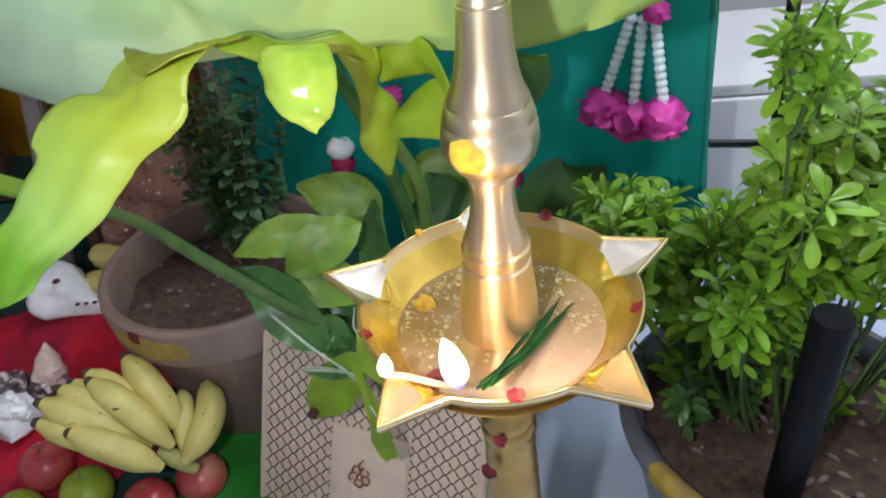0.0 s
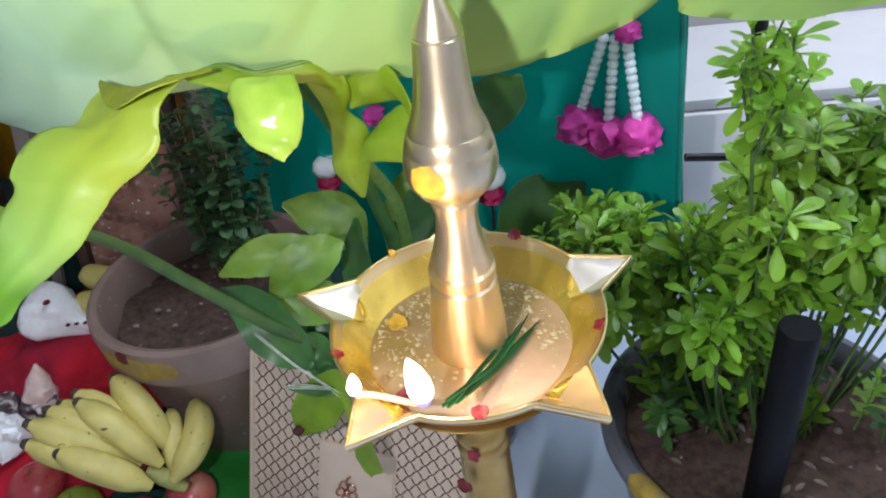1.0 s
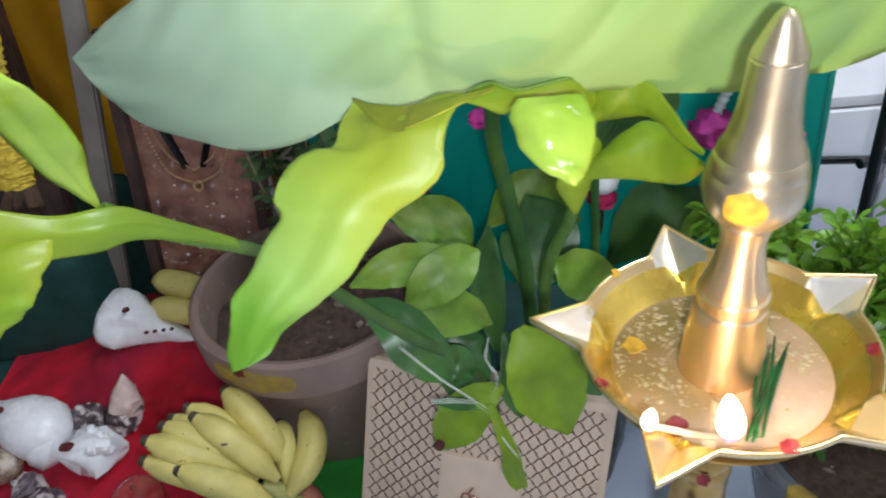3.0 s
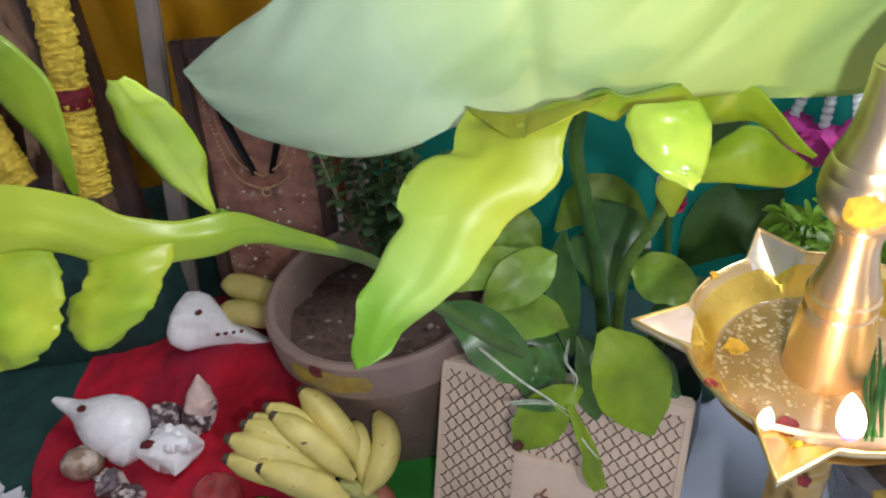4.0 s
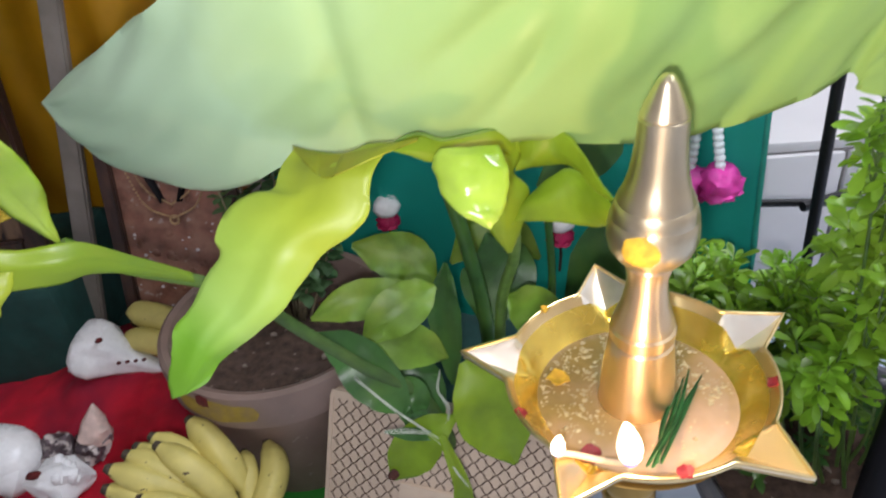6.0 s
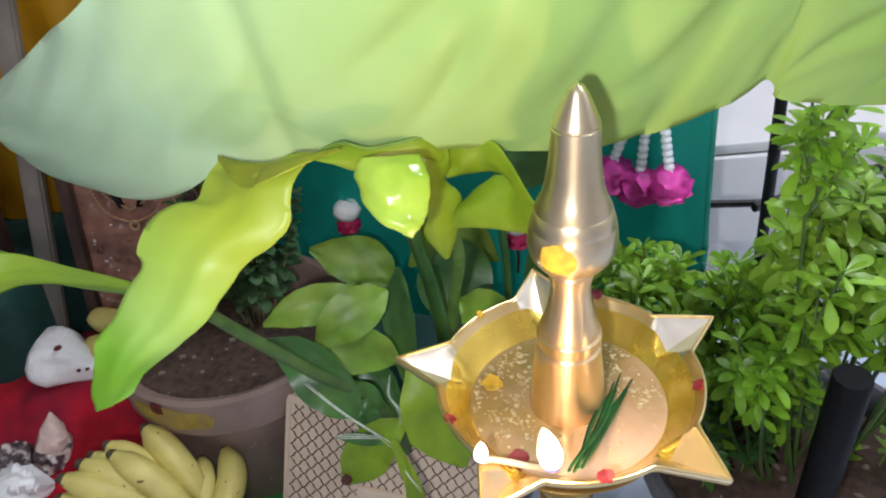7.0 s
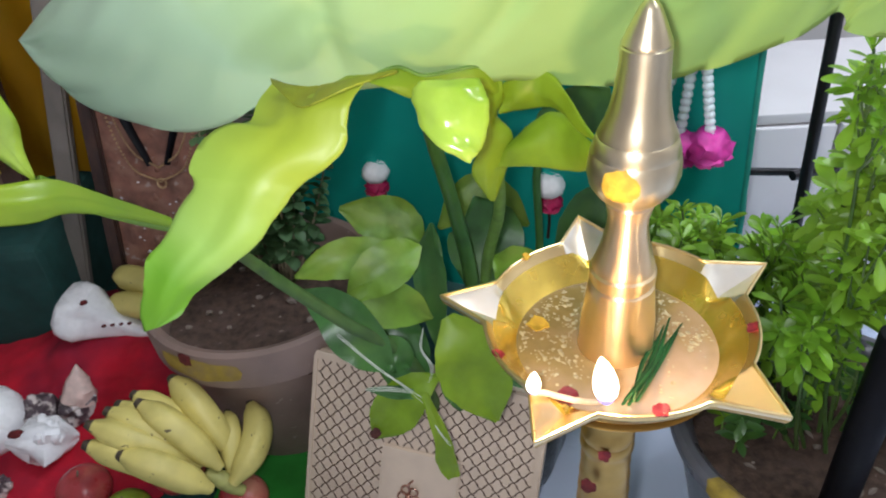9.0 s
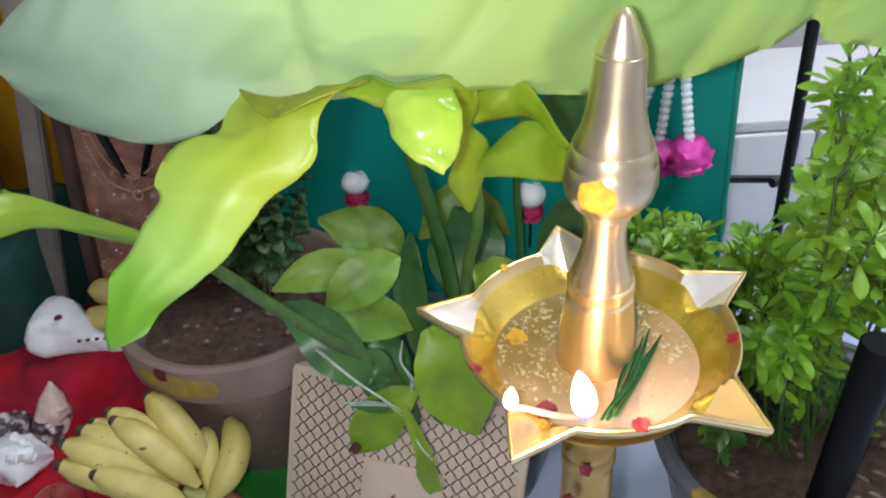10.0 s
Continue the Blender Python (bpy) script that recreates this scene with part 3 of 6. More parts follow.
prof = [(0.0, 0.268), (0.020, 0.268), (0.021, 0.255), (0.019, 0.240), (0.0165, 0.225), (0.0185, 0.218), (0.0205, 0.214), (0.0205, 0.209), (0.0190, 0.205), (0.0205, 0.202), (0.0208, 0.196), (0.0185, 0.192)]
for k in range(16):
    z = 0.188 - k * 0.019
    prof += [(0.0190 + k * 0.00055, z), (0.0197 + k * 0.00055, z - 0.008), (0.0190 + k * 0.00055, z - 0.0165)]
prof += [(0.030, -0.13), (0.045, -0.15), (0.075, -0.165), (0.092, -0.180), (0.098, -0.192), (0.098, FLOOR), (0.0, FLOOR)]
lathe(bm, prof, (LX, LY, 0))
part("stem", bm, BRASS_DARK, oil_lamp, "ribbed brass stem on a round foot")
bm = bmesh.new()
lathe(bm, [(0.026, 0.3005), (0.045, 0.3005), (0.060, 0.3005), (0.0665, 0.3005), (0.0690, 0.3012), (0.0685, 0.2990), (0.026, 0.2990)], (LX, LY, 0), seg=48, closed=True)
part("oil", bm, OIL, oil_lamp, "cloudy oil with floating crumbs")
bm = bmesh.new()
rng = random.Random(4)
for _ in range(1500):
    a, r = rng.uniform(0, 6.283), math.sqrt(rng.uniform(0.2, 1)) * 0.066
    if noise.noise((math.cos(a) * r * 90, math.sin(a) * r * 90, 1)) > -0.12 and not (-2.6 < math.remainder(a, 6.283) < -0.3 and rng.random() < 0.85):
        ball(bm, (LX + r * math.cos(a), LY + r * math.sin(a), 0.3006), rng.uniform(0.0004, 0.0009) * rng.choice((1, 1, 1, 1.8, 2.4)), 1, (1, 1, 0.3), 0.7)
part("crumb_layer", bm, material("crumb", (0.40, 0.33, 0.19), 0.6, 0, 0.3, 200, 0.2, 400, spread=0.3), oil_lamp, kind="stuff")
bm = bmesh.new()
tube(bm, [(-0.049, 0.290, 0.331), (-0.043, 0.294, 0.327), (-0.031, 0.299, 0.316), (-0.020, 0.296, 0.314), (-0.012, 0.283, 0.326), (-0.009, 0.277, 0.332)], [0.0016, 0.0019, 0.0021, 0.0020, 0.0018, 0.0014], n=28, seg=8)
part("wick", bm, WICK, oil_lamp, "white twisted cotton wick")


def flame(c, h, r, lean):
    bm = bmesh.new()
    prof = [(0.0, 0.0), (0.35, 0.03), (0.62, 0.10), (0.9, 0.24), (1.0, 0.38), (0.93, 0.52), (0.72, 0.70), (0.42, 0.86), (0.16, 0.96), (0.0, 1.0)]
    lathe(bm, [(q * r, z * h) for q, z in prof], (0, 0, 0), seg=20)
    for v in bm.verts:
        v.co = Vector((v.co.x + lean * v.co.z ** 2 / h, v.co.y, v.co.z)) + Vector(c)
    for f in bm.faces:
        f.material_index = 1 if f.calc_center_median().z < c[2] + 0.24 * h else 0
    return part("flame", bm, [FLAME, FLAME_BASE], oil_lamp, "bright yellow-white flame")


flame((-0.009, 0.277, 0.331), 0.038, 0.0074, -0.12)
flame((-0.049, 0.290, 0.331), 0.018, 0.0044, 0.05)

# turmeric dab on the bulb
bm = bmesh.new()
ring_prev = None
for i in range(7):
    q = i / 6
    ring = []
    for j in range(28):
        a = 2 * math.pi * j / 28
        w = 0.0112 * q * (1 + 0.16 * noise.noise((math.cos(a) * 2.2, math.sin(a) * 2.2, 3)) + 0.10 * noise.noise((math.cos(a) * 6, math.sin(a) * 6, 1)))
        yaw, z = math.radians(-122) + w * math.cos(a) / 0.0265, 0.4385 + w * 1.02 * math.sin(a)
        rr = smooth_list([0.0190, 0.0252, 0.0272, 0.0262, 0.0240], max(0, min(1, (z - 0.4215) / 0.034))) + 0.0010 * (1 - q ** 3) * (1 + 0.8 * noise.noise((q * 5, a * 2, 2))) + 0.0002
        ring.append(bm.verts.new((LX + 0.0026 + rr * math.cos(yaw), LY + rr * math.sin(yaw), z)))
    if ring_prev:
        for j in range(28):
            bm.faces.new((ring_prev[j], ring_prev[(j + 1) % 28], ring[(j + 1) % 28], ring[j]))
    ring_prev = ring
bmesh.ops.remove_doubles(bm, verts=bm.verts, dist=1e-6)
part("turmeric_dab", bm, PETAL_Y, oil_lamp, "yellow turmeric dab with a torn edge")


def petal(c, size, mat, label, n=(0, 0, 1), seed=0, name="flower_petal"):
    """A small crumpled petal lying on a surface."""
    bm = bmesh.new()
    nn = Vector(n).normalized()
    s = nn.orthogonal().normalized()
    u = nn.cross(s)
    rows = []
    for layer in (0, 1):
        rows.append([bm.verts.new(Vector(c) + nn * (0.0005 + layer * 0.0012))])
        for q in (0.5, 1.0):
            for j in range(14):
                a = 2 * math.pi * j / 14
                r = size * q * (1 + 0.42 * noise.noise((math.cos(a) * 1.9 + seed * 5, math.sin(a) * 1.9, seed)))
                lift = 0.0006 + layer * 0.0011 + 0.0014 * q * (1 + noise.noise((a, seed * 2.0, q)))
                rows.append(bm.verts.new(Vector(c) + s * (r * math.cos(a)) + u * (r * math.sin(a)) + nn * lift))
    half = len(rows) // 2
    for layer in (0, 1):
        o = layer * half
        cen, inner, outer = rows[o][0], rows[o + 1:o + 15], rows[o + 15:o + 29]
        for j in range(14):
            k = (j + 1) % 14
            bm.faces.new((cen, inner[j], inner[k]))
            bm.faces.new((inner[j], outer[j], outer[k], inner[k]))
    for j in range(14):
        k = (j + 1) % 14
        bm.faces.new((rows[15 + j], rows[15 + k], rows[half + 15 + k], rows[half + 15 + j]))
    return solid(name, bm, mat, label, "petal", "petals on the lamp")


petal((-0.024, 0.312, 0.3008), 0.0065, PETAL, "red flower petal in the lamp bowl", (0, -0.3, 1), 1)
petal((0.022, 0.271, RIM), 0.0048, PETAL, "red flower petal on the lamp rim", (0, -0.4, 1), 2)
petal((0.103, 0.334, 0.3225), 0.0045, PETAL, "red flower petal on the lamp rim", (-0.6, 0.1, 1), 3)
petal((-0.066, 0.332, 0.3235), 0.0042, PETAL, "pinkish red flower petal on the lamp rim", (0.5, 0.1, 1), 4)
petal((0.060, 0.437, RIM), 0.0045, PETAL, "dark red petal on the lamp rim", (-0.2, -0.4, 1), 5)
petal((-0.032, 0.431, RIM), 0.003, PETAL_Y, "orange petal scrap on the lamp rim", (0.2, -0.4, 1), 6)
petal((-0.031, 0.381, 0.3012), 0.0075, PETAL_Y, "yellow petal floating in the lamp oil", (0, 0, 1), 7)
petal((0.002, 0.3395, 0.170), 0.0065, KUMKUM, "dark red petal stuck on the lamp stem", (-0.5, -1, 0.1), 8)
petal((0.012, 0.3385, 0.206), 0.005, PETAL, "small red and yellow petal on the lamp collar", (-0.2, -1, 0.2), 9)

grass = thing("grass_blades", (0.03, 0.324, 0.296), "dark green sacred grass blades lying in the lamp bowl", "grass")
for k, (a, b, c) in enumerate((((0.001, 0.277, 0.3285), (0.030, 0.322, 0.309), (0.055, 0.366, 0.3045)), ((0.004, 0.276, 0.3285), (0.033, 0.322, 0.310), (0.068, 0.366, 0.3045)), ((0.007, 0.278, 0.329), (0.028, 0.326, 0.310), (0.049, 0.356, 0.3045)),
                              ((0.003, 0.279, 0.330), (0.036, 0.326, 0.311), (0.061, 0.372, 0.3055)), ((0.009, 0.277, 0.330), (0.034, 0.318, 0.311), (0.062, 0.357, 0.305)))):
    bm = bmesh.new()
    blade(bm, [a, b, c], [0.0010, 0.0015, 0.0014, 0.0004], (0.2, -0.5, 1), 0.5, n=14, across=4, thick=0.0006, seed=k)
    part("blade", bm, material("grass_green", (0.016, 0.085, 0.026), 0.4, 0, 0.3, 80, 0.1, 400) if k == 0 else bpy.data.materials["grass_green"], grass)

# ---- the broad leaf plant over the lamp ----
big_plant = thing("broad_leaf_plant", (-0.12, 0.60, FLOOR), "broad-leaved green house plant arching over the lamp", "plant")
LOW = [(-0.418, 0.588, 0.476), (-0.398, 0.590, 0.428), (-0.345, 0.556, 0.413), (-0.290, 0.520, 0.417), (-0.240, 0.488, 0.436), (-0.200, 0.462, 0.462), (-0.160, 0.452, 0.463), (-0.120, 0.450, 0.465), (-0.075, 0.450, 0.463), (-0.035, 0.450, 0.461),
       (0.003, 0.449, 0.453), (0.045, 0.445, 0.451), (0.085, 0.437, 0.461), (0.128, 0.427, 0.479), (0.146, 0.420, 0.489), (0.157, 0.415, 0.498), (0.162, 0.412, 0.486), (0.180, 0.412, 0.483), (0.204, 0.412, 0.480), (0.237, 0.410, 0.477), (0.281, 0.405, 0.481)]
HIGH = [(-0.418, 0.586, 0.480), (-0.367, 0.545, 0.514), (-0.322, 0.505, 0.540), (-0.285, 0.472, 0.563), (-0.252, 0.445, 0.581), (-0.205, 0.42, 0.612), (-0.160, 0.40, 0.635), (-0.115, 0.385, 0.655), (-0.070, 0.375, 0.67), (-0.030, 0.37, 0.68),
        (0.010, 0.365, 0.69), (0.050, 0.36, 0.695), (0.095, 0.355, 0.695), (0.140, 0.35, 0.69), (0.185, 0.35, 0.68), (0.225, 0.35, 0.665), (0.27, 0.355, 0.645), (0.33, 0.37, 0.62), (0.385, 0.40, 0.575)]
bm = bmesh.new()
ns, nq = 260, 30
lo_s, hi_s = spline(LOW, ns), spline(HIGH, ns)
front, back = [], []
for i in range(ns):
    s = i / (ns - 1)
    ra, rb = [], []
    d = (lo_s[min(i + 1, ns - 1)] - lo_s[max(i - 1, 0)]).normalized()
    for k in range(nq + 1):
        q = k / nq
        p = lo_s[i].lerp(hi_s[i], q)
        up = (hi_s[i] - lo_s[i])
        nrm = d.cross(up).normalized() if up.length > 1e-4 else Vector((0, -1, 0.2))
        belly = 0.010 * math.sin(math.pi * q) * min(1, up.length / 0.1)
        crease = -0.006 * math.exp(-((s - 0.315 - 0.02 * q) / 0.012) ** 2) * min(1, q * 6)
        ripple = 0.007 * noise.noise((s * 7.0 + 1.5 * q, q * 2.2, 4.0)) + 0.0025 * noise.noise((s * 22 - 6 * q, q * 3.0, 9.0)) - 0.0045 * math.exp(-(noise.noise((s * 8.0 - 2.4 * q, q * 0.9 + s * 2, 2.0)) / 0.10) ** 2) * min(1, q * 5) * max(0.0, min(1.0, (s - 0.34) * 8))
        fold_at = 0.50 + 0.22 * q
        press = -0.005 * math.exp(-((s - fold_at) / 0.022) ** 2) * min(1, q * 4) + 0.003 * math.exp(-((s - fold_at - 0.05) / 0.02) ** 2) * min(1, q * 4)
        vein = -0.0022 * math.exp(-((s - 0.60 - 0.20 * q) / 0.0045) ** 2) * max(0.0, 1 - q * 1.6)
        p = p + nrm * (belly + crease + press + vein + ripple * min(1, up.length / 0.08))
        ra.append(bm.verts.new(p + nrm * 0.0006))
        rb.append(bm.verts.new(p - nrm * 0.0006))
    front.append(ra)
    back.append(rb)
for i in range(ns - 1):
    for k in range(nq):
        bm.faces.new((front[i][k], front[i + 1][k], front[i + 1][k + 1], front[i][k + 1]))
        bm.faces.new((back[i][k], back[i][k + 1], back[i + 1][k + 1], back[i + 1][k]))
    for k in (0, nq):
        bm.faces.new((front[i][k], back[i][k], back[i + 1][k], front[i + 1][k]))
for i in (0, ns - 1):
    for k in range(nq):
        bm.faces.new((front[i][k], front[i][k + 1], back[i][k + 1], back[i][k]))
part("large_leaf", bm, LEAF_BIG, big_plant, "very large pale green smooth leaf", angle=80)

FACE = (-0.05, -0.80, 0.58)


def leaf(name, mid, halves, mat, facing=FACE, cup=0.15, wave=0.006, ragged=0.06, seed=1, label="", parent=None, n=22):
    bm = bmesh.new()
    blade(bm, mid, halves, facing, cup, wave, n=n, ragged=ragged, seed=seed)
    return part(name, bm, mat, parent or big_plant, label, angle=80)


def sheet(name, left, right, mat, cup=0.004, wave=0.002, seed=1, label="", parent=None, n=46, across=12, crease=0.0, ragged=0.0, dip=0.0):
    """A leaf blade spanned between its two edges, bellied towards the open room, creased along its rib and waved."""
    a, b = spline(left, n), spline(right, n)
    bm = bmesh.new()
    top, bot = [], []
    for i in range(n):
        s = i / (n - 1)
        d = (a[min(i + 1, n - 1)] + b[min(i + 1, n - 1)] - a[max(i - 1, 0)] - b[max(i - 1, 0)]).normalized()
        w = b[i] - a[i]
        nn = d.cross(w).normalized()
        if nn.y > 0:
            nn = -nn
        size = min(1.0, w.length / 0.03)
        ra, rb = [], []
        for k in range(across + 1):
            q = k / across
            h = (cup * math.sin(math.pi * q) * min(1.0, s * 7) - crease * math.exp(-((q - 0.5) / 0.10) ** 2) + wave * noise.noise((s * 5 + seed * 3.1, q * 2.2, seed))) * size
            edge = ragged * (noise.noise((s * 9 + seed, q * 9, 1.0)) + 0.3 * noise.noise((s * 26, seed, q * 9))) * abs(2 * q - 1) ** 4
            p = a[i] + w * q + w.normalized() * (edge if q > 0.5 else -edge) + nn * h
            p.z -= dip * math.sin(math.pi * min(1.0, q * 1.3)) * max(0.0, 1 - s * 6)
            ra.append(bm.verts.new(p + nn * 0.0005))
            rb.append(bm.verts.new(p - nn * 0.0005))
        top.append(ra)
        bot.append(rb)
    for i in range(n - 1):
        for k in range(across):
            bm.faces.new((top[i][k], top[i + 1][k], top[i + 1][k + 1], top[i][k + 1]))
            bm.faces.new((bot[i][k], bot[i][k + 1], bot[i + 1][k + 1], bot[i + 1][k]))
        for k in (0, across):
            bm.faces.new((top[i][k], bot[i][k], bot[i + 1][k], top[i + 1][k]))
    for i in (0, n - 1):
        for k in range(across):
            bm.faces.new((top[i][k], top[i][k + 1], bot[i][k + 1], bot[i][k]))
    return part(name, bm, mat, parent or big_plant, label, angle=80)


sheet("lobe", [(-0.193, 0.445, 0.480), (-0.202, 0.430, 0.475), (-0.205, 0.412, 0.467), (-0.217, 0.405, 0.470), (-0.231, 0.398, 0.466), (-0.240, 0.385, 0.451), (-0.239, 0.378, 0.445), (-0.250, 0.370, 0.433), (-0.261, 0.360, 0.420), (-0.271, 0.352, 0.411), (-0.277, 0.343, 0.394), (-0.281, 0.337, 0.380), (-0.280, 0.334, 0.371)],
      [(-0.127, 0.410, 0.489), (-0.138, 0.390, 0.483), (-0.143, 0.383, 0.476), (-0.145, 0.376, 0.463), (-0.155, 0.372, 0.453), (-0.173, 0.370, 0.444), (-0.183, 0.366, 0.436), (-0.192, 0.362, 0.425), (-0.205, 0.356, 0.412), (-0.225, 0.350, 0.400), (-0.245, 0.345, 0.389), (-0.257, 0.340, 0.378), (-0.270, 0.335, 0.373)], LEAF_LOBE, 0.004, 0.006, 2, "bright yellow-green wavy hanging lobe with a greener tip", n=90, across=18, crease=0.0008, ragged=0.0022, dip=0.008)
# Dark olive sheet just before the lobe: painted shade inside its fold.
sheet("fold", [(-0.193, 0.438, 0.483), (-0.181, 0.428, 0.482), (-0.168, 0.418, 0.483), (-0.149, 0.408, 0.488), (-0.128, 0.402, 0.493), (-0.111, 0.408, 0.492)], [(-0.191, 0.430, 0.484), (-0.179, 0.404, 0.484), (-0.169, 0.391, 0.482), (-0.156, 0.385, 0.487), (-0.139, 0.383, 0.494), (-0.111, 0.405, 0.492)], LEAF_FOLD_SHADE, -0.001, 0.0005, 8, "dark olive sheet as the shade in the lobe's fold", n=30, across=6)
sheet("lobe", [(-0.098, 0.403, 0.486), (-0.103, 0.400, 0.481), (-0.103, 0.396, 0.474), (-0.100, 0.385, 0.465), (-0.091, 0.372, 0.457), (-0.083, 0.369, 0.453), (-0.074, 0.367, 0.447)], [(-0.063, 0.399, 0.486), (-0.060, 0.392, 0.480), (-0.059, 0.385, 0.473), (-0.061, 0.380, 0.460), (-0.065, 0.374, 0.453), (-0.069, 0.370, 0.451), (-0.073, 0.367, 0.447)], LEAF_GLOSSY, 0.006, 0.003, 3, "yellow-green hanging leaf lobe with a glossy white-lit tip", n=40, crease=0.001, ragged=0.0012)
sheet("lobe", [(-0.072, 0.446, 0.473), (-0.064, 0.448, 0.452), (-0.060, 0.455, 0.428), (-0.063, 0.460, 0.404), (-0.066, 0.465, 0.383), (-0.053, 0.475, 0.353)], [(-0.043, 0.455, 0.459), (-0.042, 0.460, 0.443), (-0.046, 0.462, 0.431), (-0.036, 0.464, 0.416), (-0.037, 0.468, 0.392), (-0.049, 0.475, 0.353)], LEAF_OLIVE, 0.004, 0.002, 4, "olive lobe running down into the stalk", ragged=0.0006)
sheet("lobe", [(-0.042, 0.460, 0.455), (-0.032, 0.452, 0.464), (-0.020, 0.449, 0.467), (-0.010, 0.440, 0.465), (-0.004, 0.430, 0.457), (0.002, 0.410, 0.447), (0.008, 0.395, 0.441)], [(-0.045, 0.465, 0.431), (-0.032, 0.465, 0.432), (-0.019, 0.460, 0.435), (-0.009, 0.450, 0.439), (-0.003, 0.440, 0.438), (0.002, 0.420, 0.435), (0.009, 0.400, 0.436)], LEAF_OLIVE, 0.005, 0.002, 5, "humped olive-green lobe", ragged=0.0005)
sheet("lobe", [(-0.036, 0.469, 0.398), (-0.029, 0.465, 0.415), (-0.019, 0.460, 0.426), (-0.009, 0.458, 0.432), (0.001, 0.448, 0.431), (0.008, 0.430, 0.426), (0.014, 0.410, 0.424)], [(-0.056, 0.469, 0.385), (-0.043, 0.460, 0.390), (-0.024, 0.450, 0.394), (-0.005, 0.440, 0.395), (0.007, 0.430, 0.397), (0.012, 0.420, 0.406), (0.015, 0.410, 0.420)], LEAF_OLIVE, 0.006, 0.002, 6, "broad olive-green lobe", ragged=0.0005)
sheet("lobe", [(-0.129, 0.410, 0.487), (-0.121, 0.418, 0.488), (-0.110, 0.425, 0.487), (-0.096, 0.433, 0.477), (-0.078, 0.438, 0.476), (-0.061, 0.442, 0.476), (-0.050, 0.450, 0.468), (-0.041, 0.462, 0.453)], [(-0.128, 0.410, 0.485), (-0.117, 0.418, 0.476), (-0.104, 0.425, 0.466), (-0.093, 0.433, 0.468), (-0.079, 0.438, 0.465), (-0.062, 0.442, 0.462), (-0.051, 0.450, 0.454), (-0.043, 0.462, 0.440)], LEAF_OLIVE, 0.003, 0.001, 7, "rolled leaf edge", n=50, across=8)
bm = bmesh.new()
tube(bm, [Vector(p) + Vector((0, -0.0005, 0.0006)) for p in [(-0.129, 0.410, 0.487), (-0.121, 0.418, 0.488), (-0.110, 0.425, 0.487), (-0.096, 0.433, 0.477), (-0.078, 0.438, 0.476), (-0.061, 0.442, 0.476), (-0.050, 0.450, 0.468), (-0.041, 0.462, 0.453)]], [0.0008, 0.0013, 0.0013, 0.0010], n=50, seg=6)
part("rim", bm, STEM, big_plant, "dark green rim of the rolled leaf edge")


def stalk(pts, radii, mat=STEM, parent=None, flat=1.0, n=24, name="stalk"):
    bm = bmesh.new()
    tube(bm, pts, radii, n=n, seg=10, flat=flat)
    return part(name, bm, mat, parent or big_plant)


stalk([(-0.055, 0.70, -0.12), (-0.060, 0.715, 0.08), (-0.077, 0.70, 0.215), (-0.093, 0.66, 0.32), (-0.10, 0.52, 0.455), (-0.095, 0.453, 0.474)], [0.011, 0.0095, 0.0085, 0.008, 0.006, 0.004], LEAF_DARK)
stalk([(-0.05, 0.70, -0.12), (-0.046, 0.66, 0.134), (-0.037, 0.57, 0.278), (-0.045, 0.49, 0.37), (-0.051, 0.464, 0.390)], [0.008, 0.0068, 0.0058, 0.005, 0.004], STEM)
stalk([(0.02, 0.72, -0.12), (0.034, 0.76, 0.095), (0.028, 0.74, 0.226), (0.05, 0.73, 0.285)], [0.006, 0.0055, 0.005, 0.003], LEAF_DARK)
stalk([(-0.388, 0.470, 0.407), (-0.349, 0.500, 0.359), (-0.298, 0.540, 0.300), (-0.253, 0.570, 0.217), (-0.201, 0.580, 0.149), (-0.141, 0.590, 0.076), (-0.10, 0.62, -0.12)], [0.009, 0.0062, 0.0056, 0.0066, 0.0070, 0.007, 0.008], VINE, n=40, flat=0.6)
leaf("leaf", [(-0.234, 0.870, 0.119), (-0.187, 0.860, 0.105), (-0.149, 0.855, 0.089), (-0.120, 0.840, 0.057)], [0.004, 0.032, 0.034, 0.003], LEAF_MID, seed=11, wave=0.008)
leaf("leaf", [(-0.266, 0.660, 0.160), (-0.220, 0.665, 0.174), (-0.175, 0.675, 0.170), (-0.119, 0.680, 0.166)], [0.002, 0.022, 0.022, 0.003], LEAF_MID, seed=12, wave=0.006)
leaf("leaf", [(-0.208, 0.630, 0.140), (-0.174, 0.640, 0.166), (-0.141, 0.655, 0.178), (-0.118, 0.670, 0.181)], [0.002, 0.026, 0.024, 0.003], LEAF_MID, seed=13, wave=0.006)
leaf("leaf", [(-0.216, 0.620, 0.136), (-0.184, 0.625, 0.140), (-0.147, 0.630, 0.127), (-0.113, 0.635, 0.100)], [0.002, 0.024, 0.026, 0.002], LEAF_MID, seed=14, wave=0.004)
leaf("leaf", [(-0.257, 0.630, 0.163), (-0.218, 0.600, 0.155), (-0.191, 0.580, 0.124), (-0.160, 0.570, 0.082)], [0.003, 0.024, 0.029, 0.003], LEAF_DARK, seed=15)
leaf("leaf", [(-0.112, 0.556, 0.085), (-0.140, 0.550, 0.072), (-0.166, 0.542, 0.048), (-0.191, 0.532, 0.022)], [0.004, 0.0215, 0.0265, 0.004], LEAF_OLIVE, seed=16, label="green leaf with a brown spot at its tip")
leaf("leaf", [(-0.129, 0.553, 0.060), (-0.160, 0.545, 0.078), (-0.189, 0.541, 0.090)], [0.002, 0.0078, 0.001], LEAF_DARK, seed=17)
